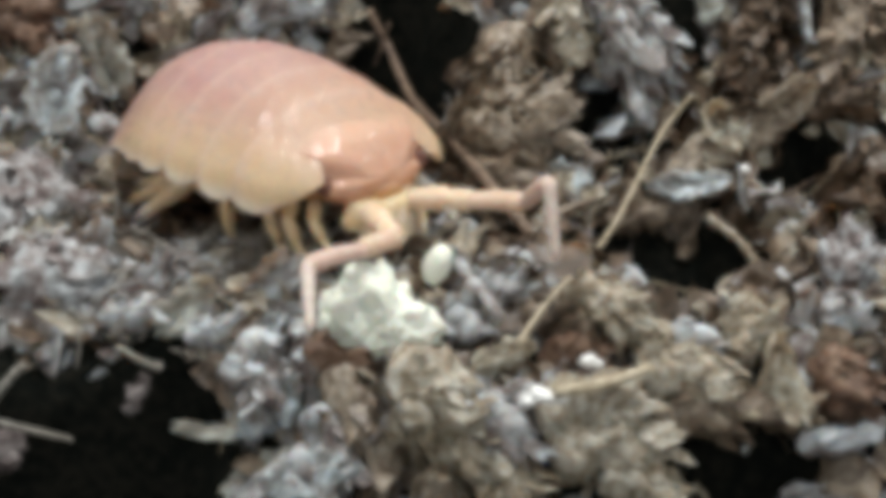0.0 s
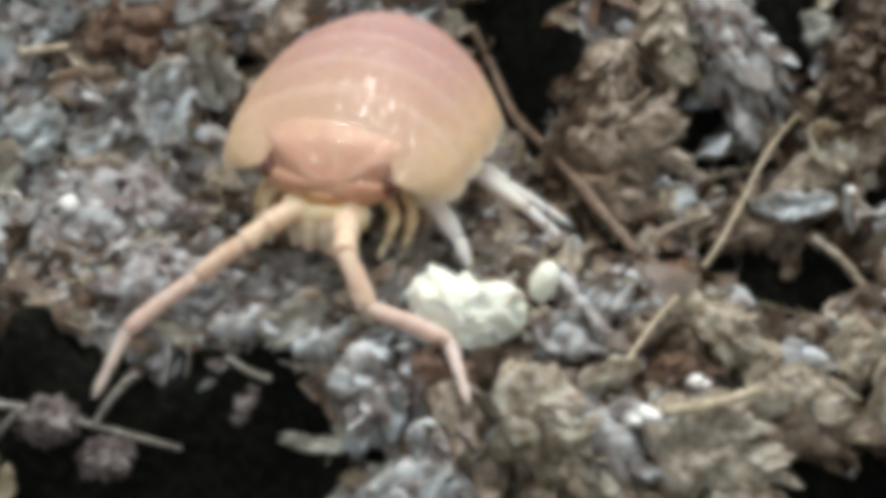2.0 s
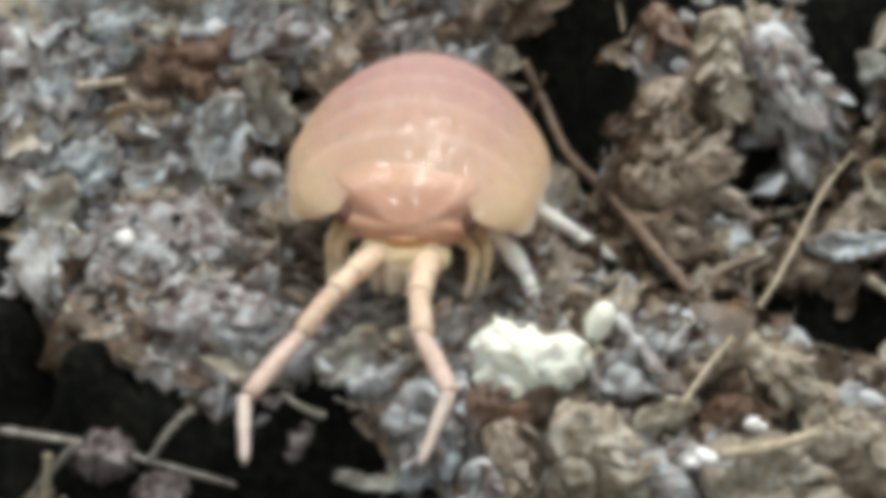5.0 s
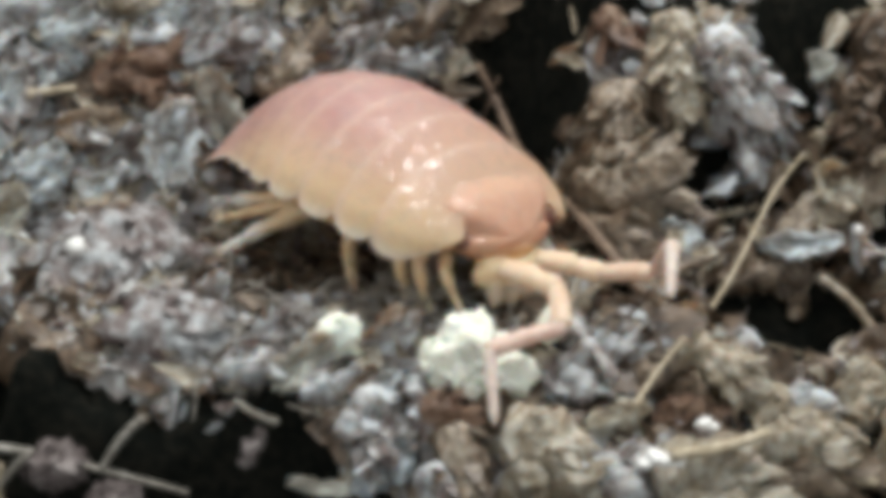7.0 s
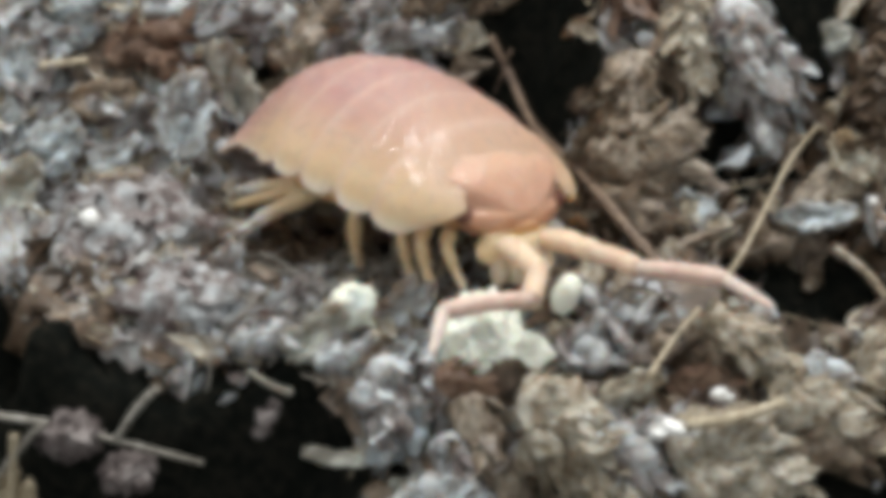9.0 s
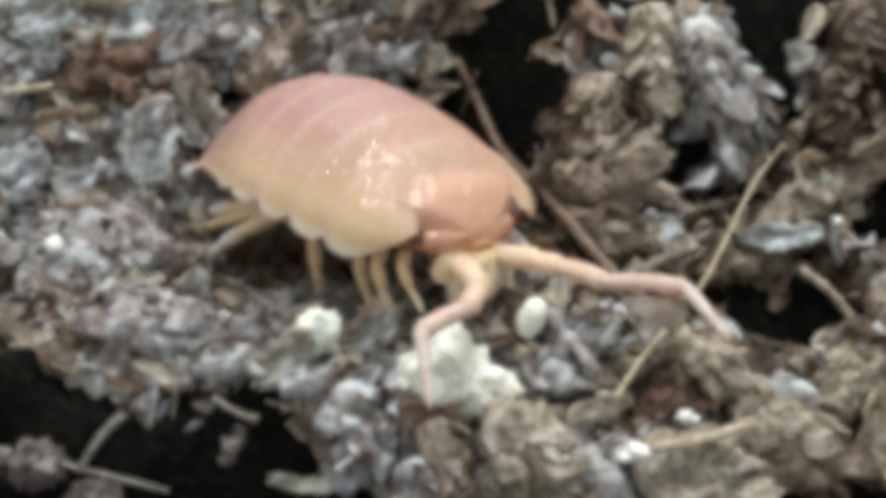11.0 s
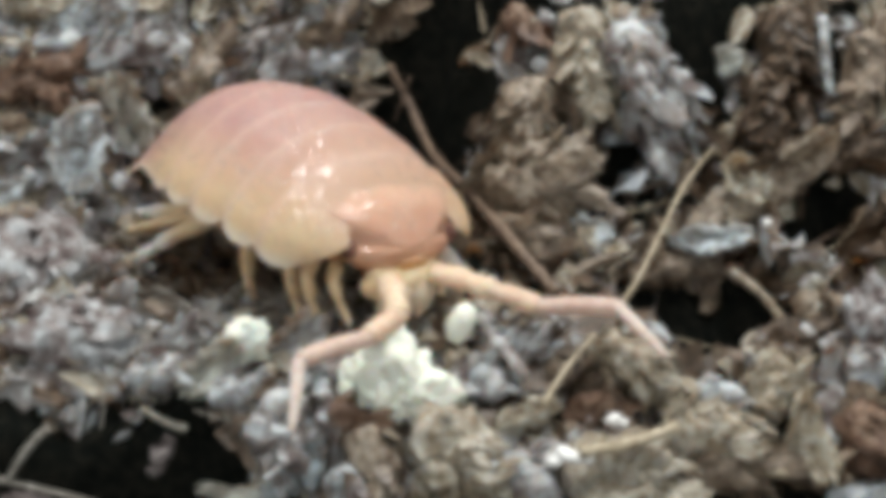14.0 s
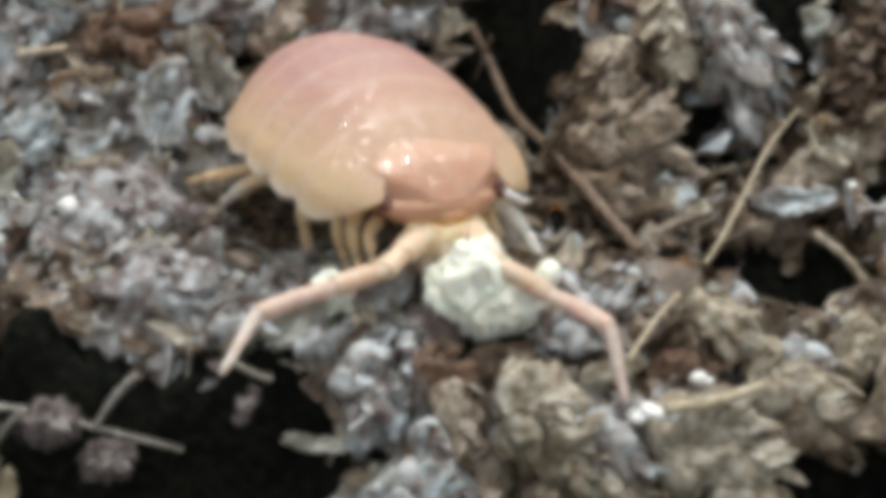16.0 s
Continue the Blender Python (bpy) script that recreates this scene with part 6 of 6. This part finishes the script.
    joints = [(0.0, (6.69, 1.30, 1.64, 27, -1)), (0.5, (6.87, 0.72, 1.69, 9, -16)), (1.0, (6.49, 0.80, 0.91, 1, 19)), (1.5, (6.50, 0.38, 0.90, 31, -23)), (2.0, (6.69, 0.99, 1.30, 55, -49)), (2.5, (6.74, 0.88, 1.34, 38, -39)), (3.0, (6.76, 0.60, 1.33, 17, -38)), (3.5, (6.46, 0.30, 0.87, 17, -40)), (4.0, (6.39, 0.38, 0.77, 17, -55)), (4.5, (6.64, 0.32, 1.11, 14, -38)), (5.3, (6.75, 0.68, 1.30, 6, -14)), (6.0, (6.71, 1.00, 1.36, 2, 4)), (6.8, (6.49, 1.45, 1.32, -3, 25)), (7.0, (6.55, 1.47, 1.50, 31, 8)), (7.5, (6.55, 1.44, 1.45, 35, -4)), (8.0, (6.56, 1.57, 1.86, -24, 24)), (8.5, (6.81, 0.85, 1.52, 7, 7)), (9.0, (6.88, 0.57, 1.73, 4, -4)), (9.5, (6.70, 1.32, 1.74, -4, 7)), (10.3, (6.78, 1.13, 1.71, 2, 2)), (11.0, (6.78, 1.08, 1.64, 7, -3)), (11.8, (6.71, 1.13, 1.46, 14, -8)), (12.0, (6.40, 1.47, 1.19, 12, -6)), (12.5, (6.38, 1.43, 1.11, 14, -5)), (13.0, (6.42, 1.62, 1.44, 22, 1)), (13.5, (6.41, 1.63, 1.44, 18, 2)), (14.0, (6.71, 1.22, 1.55, 15, -4)), (14.5, (6.71, 1.00, 1.35, 14, -1)), (15.0, (6.60, -0.12, 1.29, -19, -14)), (15.5, (6.57, 0.32, 1.01, -12, 4)), (16.0, (6.73, 0.38, 1.28, 47, -25))]
    walk(feeler_left[0], [(t, from_socket(0.60, *row)) for t, row in joints])
    walk(feeler_left[1], [(t, aim(*row)) for t, row in joints])
    walk(feeler_left[2], [(0.0, aim(7.90, 1.90, 1.63, -26, 26)), (0.5, aim(8.15, 0.93, 1.32, -16, 24)), (1.0, aim(7.77, 0.82, 1.35, 9, 13)), (1.5, aim(7.56, 1.03, 0.37, 64, -5)), (2.0, aim(7.20, 1.72, 0.28, 83, -11)), (2.5, aim(7.57, 1.53, 0.49, 47, -17)), (3.0, aim(7.78, 0.90, 0.50, 45, -21)), (3.5, aim(7.45, 0.60, 0.00, 29, -18)), (4.0, aim(7.13, 0.61, -0.33, 39, -27)), (4.5, aim(7.68, 0.58, 0.28, 38, -20)), (5.3, aim(8.05, 0.81, 0.97, 9, -12)), (6.0, aim(8.06, 1.04, 1.45, -14, -4)), (6.8, aim(7.71, 1.39, 1.88, -41, 4)), (7.0, aim(7.69, 2.17, 1.68, -41, 38)), (7.5, aim(7.65, 2.22, 1.35, 11, -4)), (8.0, aim(7.69, 1.07, 2.40, -10, 43)), (8.5, aim(8.14, 1.01, 1.67, 4, 15)), (9.0, aim(8.22, 0.67, 1.65, 23, 3)), (9.5, aim(8.04, 1.23, 1.91, 40, 6)), (10.3, aim(8.13, 1.17, 1.75, 26, 6)), (11.0, aim(8.12, 1.23, 1.58, 19, 6)), (11.8, aim(8.01, 1.46, 1.27, 16, 8)), (12.0, aim(7.71, 1.76, 1.05, 13, 11)), (12.5, aim(7.68, 1.76, 0.99, 18, 12)), (13.0, aim(7.67, 2.12, 1.46, 21, 18)), (13.5, aim(7.69, 2.06, 1.48, 25, 15)), (14.0, aim(8.01, 1.57, 1.47, 18, 13)), (14.5, aim(8.02, 1.32, 1.32, 21, 11)), (15.0, aim(7.84, -0.55, 0.97, 19, -1)), (15.5, aim(7.89, 0.03, 1.10, 30, 38)), (16.0, aim(7.57, 1.27, 0.71, 10, -3))])
    walk(feeler_left[3], [(0.0, aim(9.55, 1.10, 2.53, -40, -72)), (0.5, aim(9.95, 0.42, 2.16, -67, -23)), (1.0, aim(9.74, 1.15, 1.80, -26, -26)), (1.5, aim(8.44, 2.87, 0.20, 15, -5)), (2.0, aim(7.44, 3.72, -0.12, 30, -27)), (2.5, aim(8.90, 2.97, -0.10, 41, -58)), (3.0, aim(9.14, 2.25, -0.25, 35, -47)), (3.5, aim(9.17, 1.54, -0.61, -5, -40)), (4.0, aim(8.54, 1.77, -1.26, 25, -37)), (4.5, aim(9.20, 1.75, -0.43, -4, -47)), (5.3, aim(10.03, 1.14, 0.56, -26, -35)), (6.0, aim(10.05, 0.55, 1.31, -53, -25)), (6.8, aim(9.26, 0.04, 2.03, -88, -12)), (7.0, aim(8.91, 1.11, 2.95, -51, -25)), (7.5, aim(9.66, 2.62, 1.22, 15, -38)), (8.0, aim(9.16, 0.82, 3.80, -43, -27)), (8.5, aim(10.11, 1.14, 2.20, -52, -20)), (9.0, aim(10.11, 1.48, 1.74, -14, -4)), (9.5, aim(9.60, 2.53, 2.13, -27, -1)), (10.3, aim(9.97, 2.05, 1.96, -15, -13)), (11.0, aim(10.04, 1.90, 1.80, -8, -25)), (11.8, aim(9.96, 2.02, 1.56, 2, -45)), (12.0, aim(9.67, 2.23, 1.44, 2, -38)), (12.5, aim(9.59, 2.38, 1.42, 4, -35)), (13.0, aim(9.49, 2.82, 2.09, 11, -29)), (13.5, aim(9.48, 2.90, 2.02, 3, -16)), (14.0, aim(9.90, 2.18, 1.94, -0, -23)), (14.5, aim(9.90, 2.05, 1.72, 20, -45)), (15.0, aim(9.78, 0.11, 0.92, -31, 11)), (15.5, aim(9.28, 0.85, 2.37, -39, -8)), (16.0, aim(9.58, 1.63, 0.59, -2, -61))])
    for k, (ob, side, s) in enumerate(legs):
        o = ob.location.copy()
        rows = []
        for t in (0, 0.5, 0.75, 1.0, 1.25, 1.5, 2, 3, 4, 4.7, 5.2, 5.7, 6.2, 6.8, 8, 9.5, 11.8, 13, 14.5, 15, 15.3, 15.6, 16):
            busy = 1.0 if 0.5 < t < 1.5 or 4.7 < t < 6.8 or t > 15 else 0.15
            a = busy * 14 * math.sin(7 * t + 2.1 * k)
            rows.append((t, Matrix.Translation(o) @ pose(0, 0, 0, side * max(0, a) * 0.4, 0, a)))
        walk(ob, rows)


motions()
